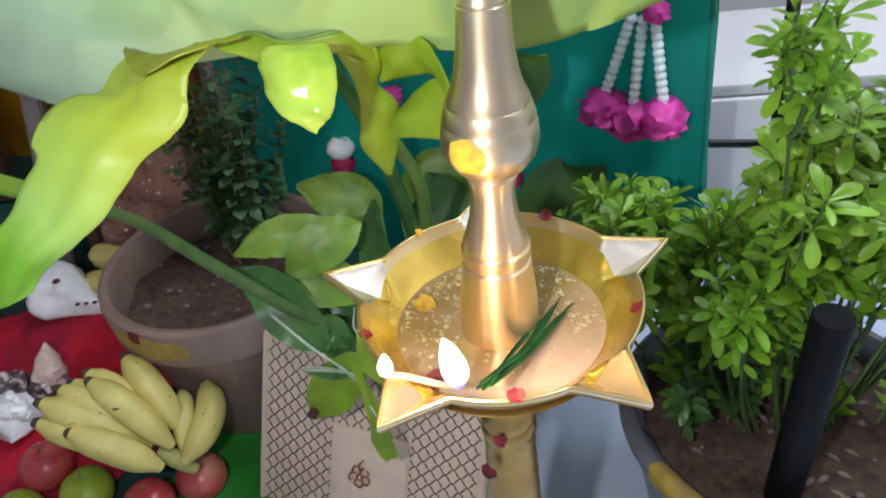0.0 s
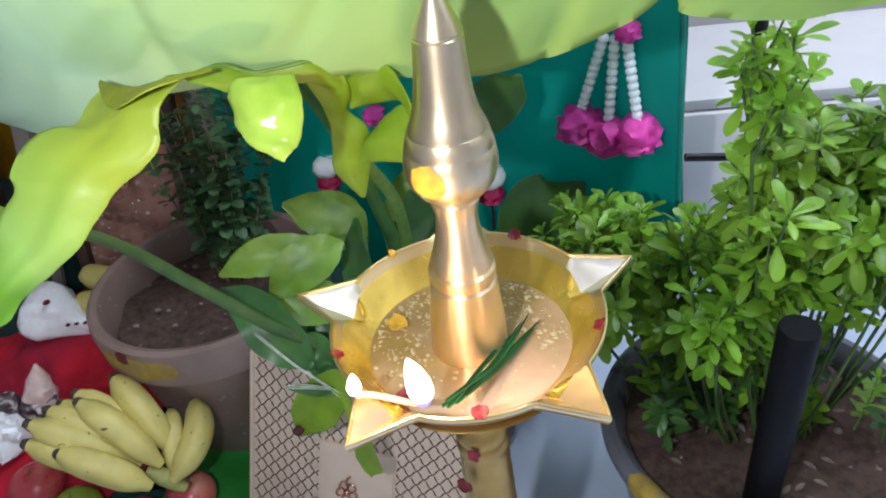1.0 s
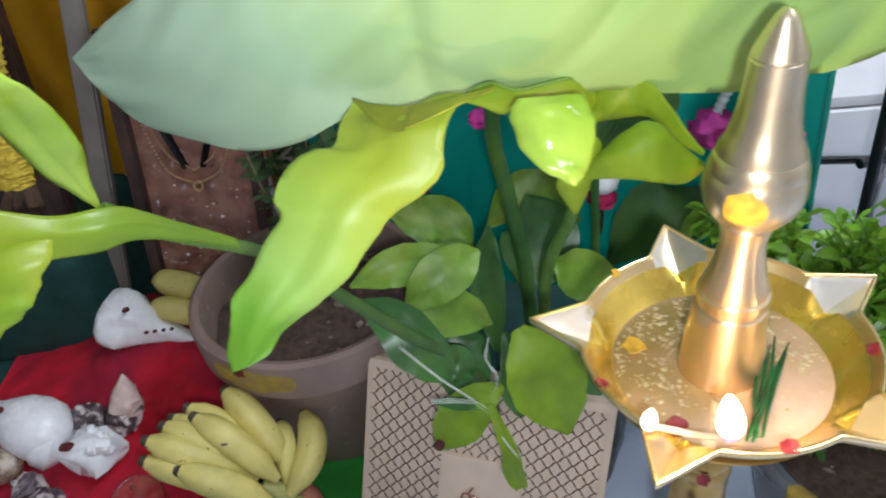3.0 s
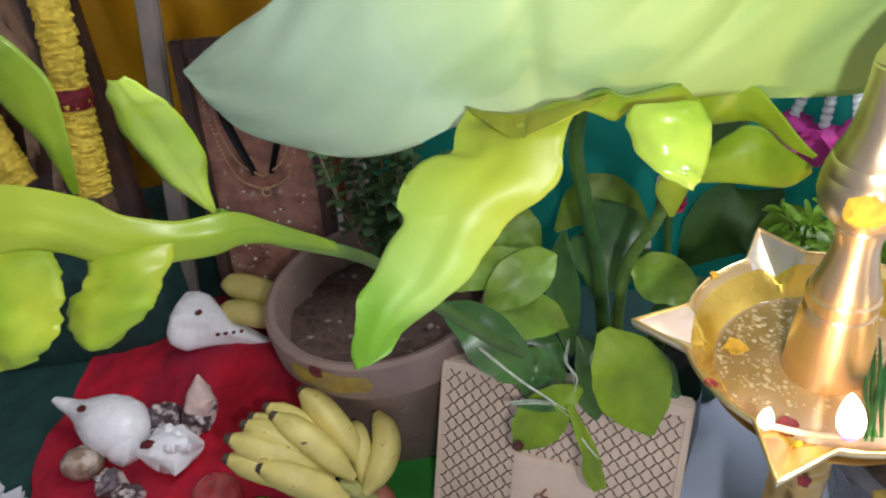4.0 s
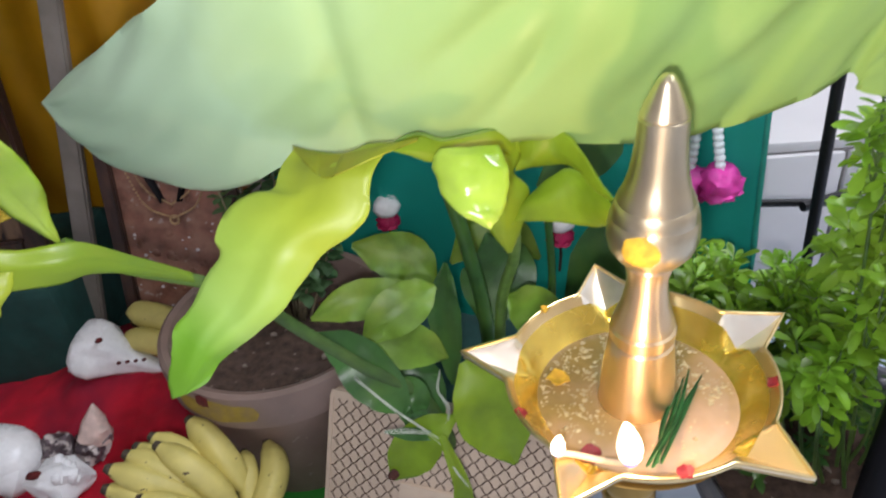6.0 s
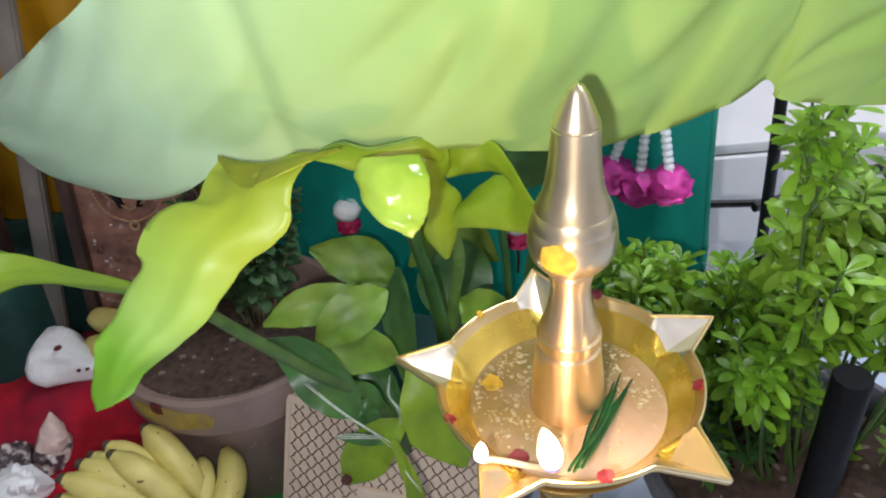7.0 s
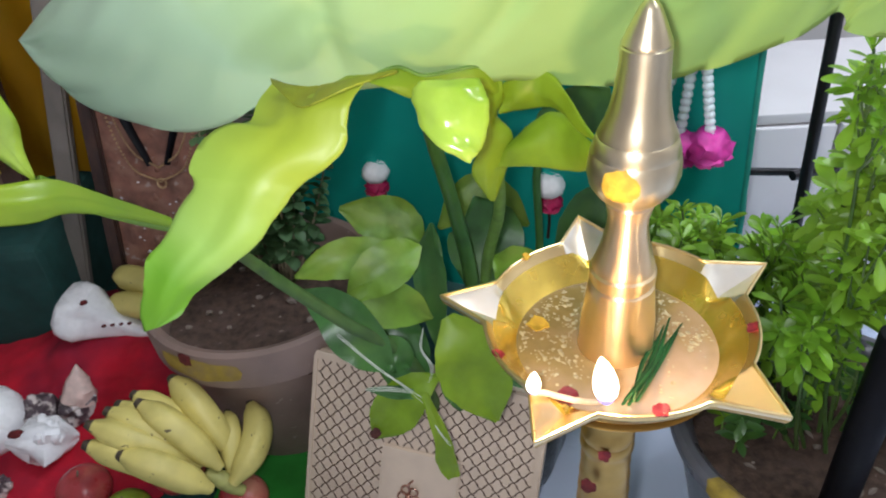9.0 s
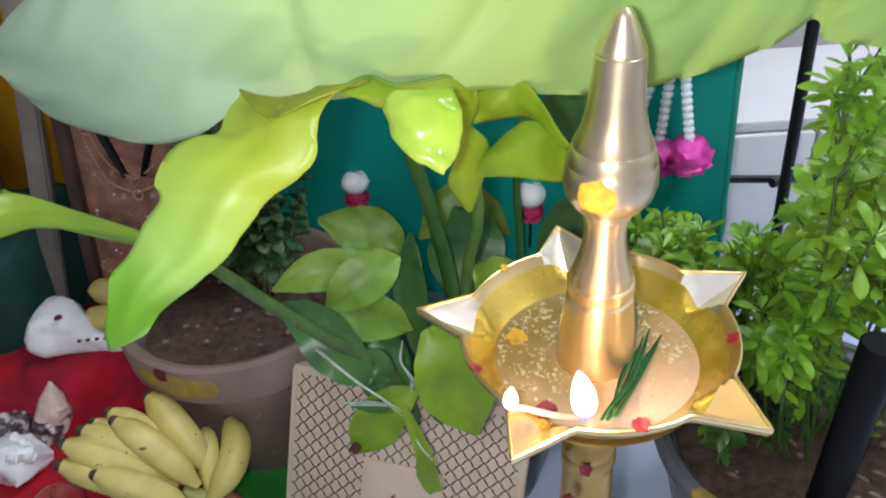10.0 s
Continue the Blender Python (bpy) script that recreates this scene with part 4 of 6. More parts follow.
leaf("leaf", [(-0.128, 0.535, 0.081), (-0.114, 0.508, 0.039), (-0.112, 0.500, 0.012), (-0.105, 0.495, -0.012)], [0.004, 0.0088, 0.0112, 0.007], LEAF_OLIVE, seed=18, wave=0.004)
leaf("leaf", [(-0.095, 0.520, 0.200), (-0.080, 0.502, 0.172), (-0.069, 0.490, 0.134), (-0.056, 0.480, 0.090)], [0.007, 0.0345, 0.0335, 0.003], LEAF_OLIVE, seed=19, wave=0.006)
leaf("leaf", [(-0.103, 0.700, 0.190), (-0.110, 0.690, 0.136), (-0.110, 0.670, 0.091), (-0.110, 0.650, 0.040)], [0.003, 0.021, 0.018, 0.003], LEAF_DARK, (-0.4, -0.8, 0.4), seed=20)
leaf("leaf", [(-0.096, 0.860, 0.075), (-0.049, 0.865, 0.115), (-0.009, 0.865, 0.107), (0.035, 0.860, 0.065)], [0.003, 0.032, 0.032, 0.003], LEAF_MID, seed=21)
leaf("leaf", [(0.015, 0.740, 0.255), (0.053, 0.730, 0.288), (0.085, 0.710, 0.318), (0.098, 0.700, 0.338)], [0.003, 0.028, 0.025, 0.003], LEAF_DARK, seed=22)
leaf("leaf", [(0.060, 0.800, 0.030), (0.110, 0.790, 0.100), (0.148, 0.780, 0.123), (0.175, 0.770, 0.158)], [0.003, 0.045, 0.042, 0.003], LEAF_DARK, seed=23)
leaf("leaf", [(0.125, 0.720, 0.130), (0.158, 0.710, 0.153), (0.208, 0.700, 0.137)], [0.003, 0.021, 0.003], LEAF_MID, seed=24)
leaf("leaf", [(-0.036, 0.660, 0.161), (-0.018, 0.640, 0.160), (0.003, 0.620, 0.155), (0.021, 0.610, 0.134)], [0.003, 0.0262, 0.024, 0.003], LEAF_MID, seed=25)
leaf("leaf", [(-0.045, 0.800, 0.160), (-0.032, 0.790, 0.118), (-0.043, 0.770, 0.077), (-0.062, 0.750, 0.040)], [0.003, 0.046, 0.045, 0.003], LEAF_DARK, seed=26)
leaf("leaf", [(-0.142, 0.575, 0.083), (-0.159, 0.580, 0.10), (-0.20, 0.60, 0.10)], [0.003, 0.022, 0.003], LEAF_DARK, seed=27)
petal((-0.187, 0.5335, 0.0290), 0.0062, BROWN_SPOT, "dark brown dried spot at a leaf tip", FACE, 12, name="dried_spot")
bpy.data.objects["dried_spot"]["group"] = ""

# arm of the same plant reaching out past the conch
sheet("arm", [(-0.546, 0.410, 0.514), (-0.524, 0.420, 0.499), (-0.514, 0.425, 0.487), (-0.479, 0.430, 0.473), (-0.455, 0.440, 0.454), (-0.440, 0.445, 0.436), (-0.413, 0.455, 0.419), (-0.386, 0.465, 0.414), (-0.368, 0.475, 0.406), (-0.344, 0.490, 0.379), (-0.316, 0.510, 0.345)],
      [(-0.578, 0.400, 0.446), (-0.550, 0.410, 0.435), (-0.528, 0.415, 0.434), (-0.500, 0.420, 0.433), (-0.484, 0.430, 0.420), (-0.454, 0.440, 0.391), (-0.422, 0.450, 0.387), (-0.394, 0.460, 0.382), (-0.374, 0.472, 0.380), (-0.348, 0.490, 0.362), (-0.317, 0.510, 0.335)], LEAF_ARM, 0.005, 0.004, 31, "broad flat yellow-green arm", n=70, across=14, crease=0.001, ragged=0.001)
sheet("lobe", [(-0.388, 0.470, 0.412), (-0.397, 0.465, 0.429), (-0.410, 0.455, 0.461), (-0.413, 0.445, 0.496), (-0.405, 0.430, 0.525), (-0.395, 0.420, 0.539)], [(-0.385, 0.470, 0.413), (-0.381, 0.465, 0.440), (-0.371, 0.455, 0.467), (-0.371, 0.445, 0.495), (-0.373, 0.430, 0.522), (-0.385, 0.420, 0.540)], LEAF_GLOSSY, 0.007, 0.004, 32, "glossy upright yellow-green lobe", n=40, crease=0.002, ragged=0.0016)
sheet("lobe", [(-0.471, 0.455, 0.451), (-0.477, 0.458, 0.487), (-0.489, 0.460, 0.520), (-0.493, 0.455, 0.551), (-0.497, 0.450, 0.572)], [(-0.467, 0.455, 0.451), (-0.459, 0.458, 0.486), (-0.452, 0.460, 0.528), (-0.466, 0.455, 0.565), (-0.492, 0.450, 0.576)], LEAF_OLIVE, 0.004, 0.003, 33, "olive green pointed lobe", n=40, ragged=0.001)
sheet("lobe", [(-0.581, 0.430, 0.450), (-0.581, 0.415, 0.425), (-0.565, 0.400, 0.400), (-0.552, 0.395, 0.381), (-0.550, 0.390, 0.355)], [(-0.497, 0.440, 0.427), (-0.486, 0.420, 0.407), (-0.486, 0.405, 0.390), (-0.494, 0.395, 0.376), (-0.513, 0.390, 0.360)], LEAF_YELLOW, 0.006, 0.006, 34, "hanging yellow-green lobe with a torn edge", n=44, ragged=0.005)
sheet("lobe", [(-0.473, 0.450, 0.417), (-0.477, 0.430, 0.395), (-0.491, 0.425, 0.384), (-0.501, 0.420, 0.367), (-0.497, 0.415, 0.348)], [(-0.414, 0.455, 0.410), (-0.417, 0.440, 0.397), (-0.431, 0.430, 0.376), (-0.448, 0.420, 0.360), (-0.478, 0.415, 0.342)], LEAF_YELLOW, 0.006, 0.005, 35, "hanging yellow-green lobe with a torn edge", n=44, ragged=0.004)
bm = bmesh.new()
lathe(bm, [(0.0, 0.0), (0.075, 0.0), (0.085, 0.03), (0.09, 0.10), (0.086, 0.155), (0.080, 0.150), (0.0, 0.14)], (-0.03, 0.675, FLOOR), seg=40, wob=0.10)
part("nursery_bag", bm, BAG, big_plant, "crinkled black plastic nursery bag")
leaf("leaf", [(-0.090, 0.640, 0.02), (-0.060, 0.610, 0.055), (-0.030, 0.590, 0.060), (0.000, 0.575, 0.030)], [0.003, 0.028, 0.028, 0.003], LEAF_DARK, seed=41)
leaf("leaf", [(-0.100, 0.650, 0.07), (-0.085, 0.620, 0.045), (-0.080, 0.600, 0.010), (-0.070, 0.590, -0.030)], [0.003, 0.026, 0.028, 0.003], LEAF_DARK, seed=42)
leaf("leaf", [(-0.140, 0.660, 0.09), (-0.150, 0.635, 0.080), (-0.150, 0.610, 0.040), (-0.145, 0.600, 0.0)], [0.003, 0.028, 0.028, 0.003], LEAF_DARK, seed=43)
leaf("leaf", [(-0.200, 0.700, 0.10), (-0.190, 0.690, 0.060), (-0.170, 0.680, 0.040), (-0.130, 0.670, 0.030)], [0.003, 0.026, 0.028, 0.003], LEAF_DARK, seed=44)
leaf("leaf", [(0.000, 0.700, 0.00), (0.030, 0.690, 0.050), (0.060, 0.680, 0.070), (0.090, 0.660, 0.060)], [0.003, 0.032, 0.032, 0.003], LEAF_DARK, seed=45)
# thin pale strokes among the lower leaves
for pts in ([(-0.215, 0.575, 0.140), (-0.180, 0.556, 0.110), (-0.150, 0.545, 0.085), (-0.128, 0.538, 0.062)], [(-0.190, 0.538, 0.091), (-0.165, 0.540, 0.086), (-0.142, 0.540, 0.080)], [(-0.130, 0.538, 0.064), (-0.118, 0.512, 0.050), (-0.106, 0.500, 0.034)],
            [(-0.122, 0.560, 0.150), (-0.126, 0.556, 0.125), (-0.118, 0.552, 0.105), (-0.121, 0.548, 0.085)], [(-0.095, 0.560, 0.135), (-0.100, 0.554, 0.120), (-0.094, 0.550, 0.100)]):
    bm = bmesh.new()
    for k in range(3):
        jit = [Vector(p) + Vector((0.004 * noise.noise((i * 2.1, k * 5.3, 1)), 0.002 * k, 0.005 * noise.noise((i * 1.7, k * 3.1, 7)))) for i, p in enumerate(pts)]
        tube(bm, jit, [0.0003, 0.0006, 0.0002], n=14, seg=5)
    part("fibre", bm, PALE_STRAND, big_plant, "thin pale strand")

# ---- clay-coloured pot with a small shrub ----
PX, PY = -0.350, 0.815
pot = thing("plant_pot", (PX, PY, FLOOR), "brown plastic plant pot with a thick rim and a turmeric mark", "plant pot")
bm = bmesh.new()
lathe(bm, [(0.0, FLOOR), (0.112, FLOOR), (0.116, FLOOR + 0.006), (0.146, -0.008), (0.152, -0.004), (0.1655, 0.002), (0.168, 0.045), (0.166, 0.054), (0.160, 0.058), (0.152, 0.055), (0.147, 0.046), (0.140, -0.02), (0.0, -0.03)], (PX, PY, 0), seg=72)
part("body", bm, CLAY, pot)
bm = bmesh.new()
lathe(bm, [(0.0, 0.006), (0.03, 0.004), (0.06, 0.002), (0.09, 0.004), (0.12, 0.003), (0.141, 0.005), (0.143, -0.02), (0.0, -0.025)], (PX, PY, 0.0), seg=64, wob=0.05)
for v in bm.verts:
    if v.co.z > -0.01:
        v.co.z += 0.010 * noise.noise(v.co * 16) + 0.004 * noise.noise(v.co * 60)
part("soil", bm, SOIL, pot, "dry brown garden soil")
rng = random.Random(8)
for k in range(26):
    a, r = rng.uniform(0, 6.28), math.sqrt(rng.random()) * 0.125
    bm = bmesh.new()
    s = rng.choice((0.002, 0.003, 0.004, 0.006, 0.008))
    ball(bm, (PX + r * math.cos(a), PY + r * math.sin(a), 0.007), s, 1, (1, 0.8, 0.7), 0.4)
    part("crumb", bm, STONE, pot, smooth=False)


def smear(cx, cy, r, yaw0, yaw1, z0, z1, mat, parent, label, seed=1, slope=0.0, name="turmeric_mark"):
    """A thin dab painted round a pot's rim."""
    bm = bmesh.new()
    rows = []
    nx, nz = 26, 10
    for i in range(nx + 1):
        s = i / nx
        a = math.radians(yaw0 + (yaw1 - yaw0) * s)
        edge = max(0.0, math.sin(math.pi * s)) ** 0.16
        wob = 0.22 * noise.noise((s * 4, seed, 0.5))
        zc, hz = (z0 + z1) / 2, (z1 - z0) / 2 * edge * (1 + wob)
        row = []
        for j in range(nz + 1):
            q = 2 * j / nz - 1
            z = zc + hz * q
            rr = r + slope * (z - z0) + 0.0012 * (1 - q ** 4) * edge
            row.append(bm.verts.new((cx + rr * math.cos(a), cy + rr * math.sin(a), z)))
        rows.append(row)
    for i in range(nx):
        for j in range(nz):
            bm.faces.new((rows[i][j], rows[i + 1][j], rows[i + 1][j + 1], rows[i][j + 1]))
    return part(name, bm, mat, parent, label)


mark = smear(PX, PY, 0.1672, -134, -92, 0.014, 0.047, TURMERIC, pot, "yellow turmeric paste mark", 1, 0.03)
dot = smear(PX, PY, 0.1692, -121, -114, 0.036, 0.055, KUMKUM, pot, "dark red vermilion dot", 2, -0.10, "vermilion_dot")

shrub = thing("shrub", (-0.34, 0.86, 0.0), "small dark green shrub with round leaves in the brown pot", "plant")


def small_leaf(bm, p, d, length, width, up, fold=0.25, mi=0):
    """A folded pointed leaf of eight triangles with its own thickness at the rib."""
    d = d.normalized()
    side = d.cross(up)
    side = side.normalized() if side.length > 1e-4 else d.orthogonal().normalized()
    nn = side.cross(d)
    prof = ((0.0, 0.10), (0.28, 0.72), (0.60, 1.0), (0.85, 0.62), (1.0, 0.0))
    prev = None
    for s, w in prof:
        c = p + d * (length * s) - nn * (length * 0.18 * s * s)
        lf, rt = c + side * (width * w) + nn * (width * w * fold), c - side * (width * w) + nn * (width * w * fold)
        row = [bm.verts.new(c)] if w == 0 else [bm.verts.new(lf), bm.verts.new(c), bm.verts.new(rt)]
        if prev:
            if len(row) == 3:
                bm.faces.new((prev[0], prev[1], row[1], row[0])).material_index = mi
                bm.faces.new((prev[1], prev[2], row[2], row[1])).material_index = mi
            else:
                bm.faces.new((prev[0], prev[1], row[0])).material_index = mi
                bm.faces.new((prev[1], prev[2], row[0])).material_index = mi
        prev = row


def sprig(parent, base, tip, whorls, per, length, width, leaf_mat, stem_mat, rng, bare=0.25, r=0.0022, spread=1.0, cone=0.5):
    """A stem with whorls of leaves all along it."""
    base, tip = Vector(base), Vector(tip)
    bend = Vector((rng.uniform(-1, 1), rng.uniform(-1, 1), 0)) * 0.12 * (tip - base).length
    pts = [base, base.lerp(tip, 0.5) + bend * 0.5, tip]
    bm = bmesh.new()
    tube(bm, pts, [r, r * 0.4], n=10, seg=6)
    st = part("stem", bm, stem_mat, parent)
    path = spline(pts, 40)
    bm = bmesh.new()
    for k in range(whorls):
        s = bare + (1 - bare) * k / max(1, whorls - 1)
        i = min(39, int(s * 39))
        p = path[i]
        ax = (path[min(39, i + 1)] - path[max(0, i - 1)]).normalized()
        off = rng.uniform(0, 6.28)
        sz = (0.75 + 0.35 * math.sin(math.pi * min(1, s * 1.1))) * rng.uniform(0.8, 1.15)
        if k == whorls - 1:
            sz *= 0.75
        for j in range(per):
            a = off + 2 * math.pi * j / per + rng.uniform(-0.3, 0.3)
            o = ax.orthogonal().normalized()
            o = Matrix.Rotation(a, 3, ax) @ o
            lift = cone + rng.uniform(-0.55, 0.5) + (0.5 if k == whorls - 1 else 0)
            d = o * spread + ax * lift
            small_leaf(bm, p, d, length * sz * rng.uniform(0.75, 1.15), width * sz * rng.uniform(0.85, 1.1), ax)
    return part("foliage", bm, leaf_mat, st, kind="stuff")


rng = random.Random(21)
for k in range(18):
    a, q = rng.uniform(0, 6.28), math.sqrt(rng.random())
    bx, by = -0.335 + 0.02 * math.cos(a) * q, 0.865 + 0.02 * math.sin(a) * q
    tx, ty = -0.325 + 0.105 * math.cos(a) * q, 0.90 + 0.08 * math.sin(a) * q
    sprig(shrub, (bx, by, 0.0), (tx, ty, rng.uniform(0.18, 0.40)), 12, 4, 0.022, 0.0085, SHRUB, TWIG, rng, 0.3, 0.0022, 1.0, 0.25)

# ---- grey pot of leafy herb, with a black pipe in it ----
HX, HY = 0.318, 0.512
herb_pot = thing("plant_pot", (HX, HY, FLOOR), "dark grey translucent plastic plant pot with a turmeric mark", "plant pot")
bm = bmesh.new()
lathe(bm, [(0.0, FLOOR), (0.120, FLOOR), (0.126, FLOOR + 0.008), (0.158, -0.040), (0.168, -0.026), (0.1725, -0.014), (0.1715, -0.006), (0.166, -0.001), (0.158, -0.001), (0.150, -0.008), (0.144, -0.020), (0.140, -0.05), (0.0, -0.06)], (HX, HY, 0), seg=72)
part("body", bm, POT_GREY, herb_pot)
bm = bmesh.new()
lathe(bm, [(0.0, -0.022), (0.03, -0.024), (0.06, -0.022), (0.09, -0.025), (0.12, -0.022), (0.1425, -0.024), (0.141, -0.05), (0.0, -0.05)], (HX, HY, 0.0), seg=64, wob=0.04)
for v in bm.verts:
    if v.co.z > -0.04:
        v.co.z += 0.012 * noise.noise(v.co * 18) + 0.005 * noise.noise(v.co * 60)
part("soil", bm, SOIL, herb_pot, "dark moist potting soil")


def lip_mark(yaw0, yaw1, t0, t1, mat, label, name, lift, seed):
    """A dab that wraps over the rounded lip of the grey pot."""
    lip = [(0.1640, -0.034), (0.1690, -0.025), (0.1729, -0.014), (0.1718, -0.0055), (0.166, -0.0005), (0.158, -0.0005), (0.1496, -0.0076), (0.1435, -0.020)]
    bm = bmesh.new()
    rows = []
    for i in range(31):
        s = i / 30
        a = math.radians(yaw0 + (yaw1 - yaw0) * s)
        e = max(0.0, math.sin(math.pi * s)) ** 0.3
        row = []
        for j in range(11):
            t = (t0 + t1) / 2 + (t1 - t0) * (j / 10 - 0.5) * e * (1 + 0.25 * noise.noise((s * 4, seed, j * 0.1)))
            x = max(0.0, min(0.999, t)) * 7
            k = int(x)
            r = lip[k][0] + (lip[k + 1][0] - lip[k][0]) * (x - k)
            z = lip[k][1] + (lip[k + 1][1] - lip[k][1]) * (x - k)
            row.append(bm.verts.new((HX + (r + lift * 0.4) * math.cos(a), HY + (r + lift * 0.4) * math.sin(a), z + lift)))
        rows.append(row)
    for u, v in zip(rows, rows[1:]):
        for j in range(10):
            bm.faces.new((u[j], v[j], v[j + 1], u[j + 1]))
    return part(name, bm, mat, herb_pot, label)


lip_mark(-160, -110, 0.04, 0.99, TURMERIC, "yellow turmeric paste mark", "turmeric_mark", 0.0012, 5)
lip_mark(-136, -124, 0.25, 0.80, KUMKUM, "dark red vermilion dot", "vermilion_dot", 0.0024, 6)
rng = random.Random(9)
for k in range(40):
    a, r = rng.uniform(0, 6.28), math.sqrt(rng.random()) * 0.13
    bm = bmesh.new()
    if rng.random() < 0.5:
        ball(bm, (HX + r * math.cos(a), HY + r * math.sin(a), -0.020), rng.choice((0.002, 0.003, 0.005)), 1, (1, 0.8, 0.7), 0.4)
    else:
        d = Vector((rng.uniform(-1, 1), rng.uniform(-1, 1), 0.1))
        small_leaf(bm, Vector((HX + r * math.cos(a), HY + r * math.sin(a), -0.014)), d, 0.014, 0.003, Vector((0, 0, 1)))
    part("litter", bm, STONE, herb_pot, smooth=False)

herb = thing("herb_plant", (HX, HY, -0.02), "dense bright green leafy herb growing in the grey pot", "plant")
rng = random.Random(31)


def spoon_leaf(bm, p, d, length, width, up, droop, fold):
    """A soft leaf, widest past its middle, rounded at the end and bending down."""
    d = d.normalized()
    side = d.cross(up)
    side = side.normalized() if side.length > 1e-4 else d.orthogonal().normalized()
    nn = side.cross(d)
    prev = None
    for s, w in ((0.0, 0.10), (0.22, 0.34), (0.45, 0.76), (0.66, 1.0), (0.84, 0.84), (0.95, 0.46), (1.0, 0.0)):
        c = p + d * (length * s) + nn * (length * (0.14 * s - droop * s * s))
        row = [bm.verts.new(c)] if w == 0 else [bm.verts.new(c + side * (width * w * k) + nn * (width * w * fold * abs(k))) for k in (1, 0, -1)]
        if prev and len(row) == 3:
            bm.faces.new((prev[0], prev[1], row[1], row[0]))
            bm.faces.new((prev[1], prev[2], row[2], row[1]))
        elif prev:
            bm.faces.new((prev[0], prev[1], row[0]))
            bm.faces.new((prev[1], prev[2], row[0]))
        prev = row


def rosette(bm, p, ax, size):
    """Two or three close whorls of leaves at the end of a twig, the lower ones longer."""
    ax = ax.normalized()
    o = ax.orthogonal().normalized()
    for tier, (n, back, lift, sz) in enumerate(((3, 0.0, 1.1, 0.55), (5, 0.004, 0.45, 0.95), (5, 0.016, 0.05, 1.1), (3, 0.034, -0.15, 0.95))):
        off = rng.uniform(0, 6.28)
        for j in range(n):
            if rng.random() < 0.1:
                continue
            q = Matrix.Rotation(off + 6.283 * j / n + rng.uniform(-0.35, 0.35), 3, ax) @ o
            ln = size * sz * rng.uniform(0.7, 1.2)
            spoon_leaf(bm, p - ax * back, q + ax * (lift + rng.uniform(-0.3, 0.3)), ln, ln * rng.uniform(0.13, 0.21), ax, rng.uniform(0.05, 0.42), rng.uniform(0.05, 0.4))


def herb_bush(stems, rosettes, lo, hi, size, low_z=0.0):
    """Main stems that rise together and fork into leafy twigs filling an uneven crown."""
    tips = []
    while len(tips) < rosettes:
        q = Vector((rng.uniform(lo[0], hi[0]), rng.uniform(lo[1], hi[1]), rng.uniform(lo[2], hi[2])))
        u = Vector([(q[i] - (lo[i] + hi[i]) / 2) / ((hi[i] - lo[i]) / 2) for i in range(3)])
        if u.length < 1.05 + 0.35 * noise.noise(q * 22) and u.length > rng.uniform(0.0, 0.75):
            tips.append(q)
    mains = []
    for k in range(stems):
        t = Vector((lo[0] + (hi[0] - lo[0]) * (k + 0.5) / stems, rng.uniform(lo[1], hi[1]), lo[2] + (hi[2] - lo[2]) * rng.uniform(0.6, 0.9)))
        b = Vector((HX + max(-0.12, min(0.12, (t.x - HX) * 0.45)) + rng.uniform(-0.01, 0.01), HY + max(-0.025, min(0.11, (t.y - HY) * 0.45)), -0.024))
        mains.append(spline([b, b.lerp(t, 0.5) + Vector((rng.uniform(-0.02, 0.02), rng.uniform(-0.02, 0.02), 0)), t], 40))
    meshes = [(bmesh.new(), bmesh.new()) for _ in mains]
    for m, (ms, ml) in zip(mains, meshes):
        tube(ms, [m[0], m[13], m[26], m[39]], [0.0024, 0.0012], n=12, seg=6)
        rosette(ml, m[39], m[39] - m[34] + Vector((0, -0.004, 0)), size)
    for q in tips:
        k, i = min(((k, i) for k in range(stems) for i in range(6, 38, 2)), key=lambda e: (mains[e[0]][e[1]] - q - Vector((0, 0, -0.045))).length)
        root = mains[k][i]
        out = Vector((q.x - root.x, q.y - root.y - 0.012, 0.035 + rng.uniform(0, 0.03)))
        tube(meshes[k][0], [root, root.lerp(q, 0.5) - Vector((0, 0, 0.006)), q], [0.0013, 0.0008], n=7, seg=5)
        rosette(meshes[k][1], q, out, size * rng.uniform(0.75, 1.15))
    for ms, ml in meshes:
        st = part("stem", ms, VINE, herb)
        part("foliage", ml, HERB, st, kind="stuff")


herb_bush(7, 60, (0.095, 0.51, 0.09), (0.225, 0.70, 0.215), 0.028)
herb_bush(5, 42, (0.185, 0.48, 0.105), (0.32, 0.64, 0.22), 0.029)
herb_bush(8, 96, (0.265, 0.45, 0.14), (0.43, 0.60, 0.350), 0.032)
herb_bush(2, 11, (0.232, 0.485, 0.36), (0.305, 0.535, 0.45), 0.028)
herb_bush(5, 52, (0.36, 0.44, 0.17), (0.52, 0.56, 0.330), 0.032)
herb_bush(2, 3, (0.205, 0.455, 0.135), (0.255, 0.505, 0.185), 0.028)
for _ in range(28):
    a, r = rng.uniform(-0.3, 3.44), math.sqrt(rng.random()) * 0.12
    x, y = HX + r * math.cos(a), HY + r * math.sin(a)
    sprig(herb, (x, y, -0.024), (x + rng.uniform(-0.02, 0.02), y + rng.uniform(-0.02, 0.02), rng.uniform(0.03, 0.12)), 5, 4, 0.025, 0.0055, rng.choice((SHRUB, LEAF_DARK, HERB)), STEM, rng, 0.3, 0.0014)

bm = bmesh.new()
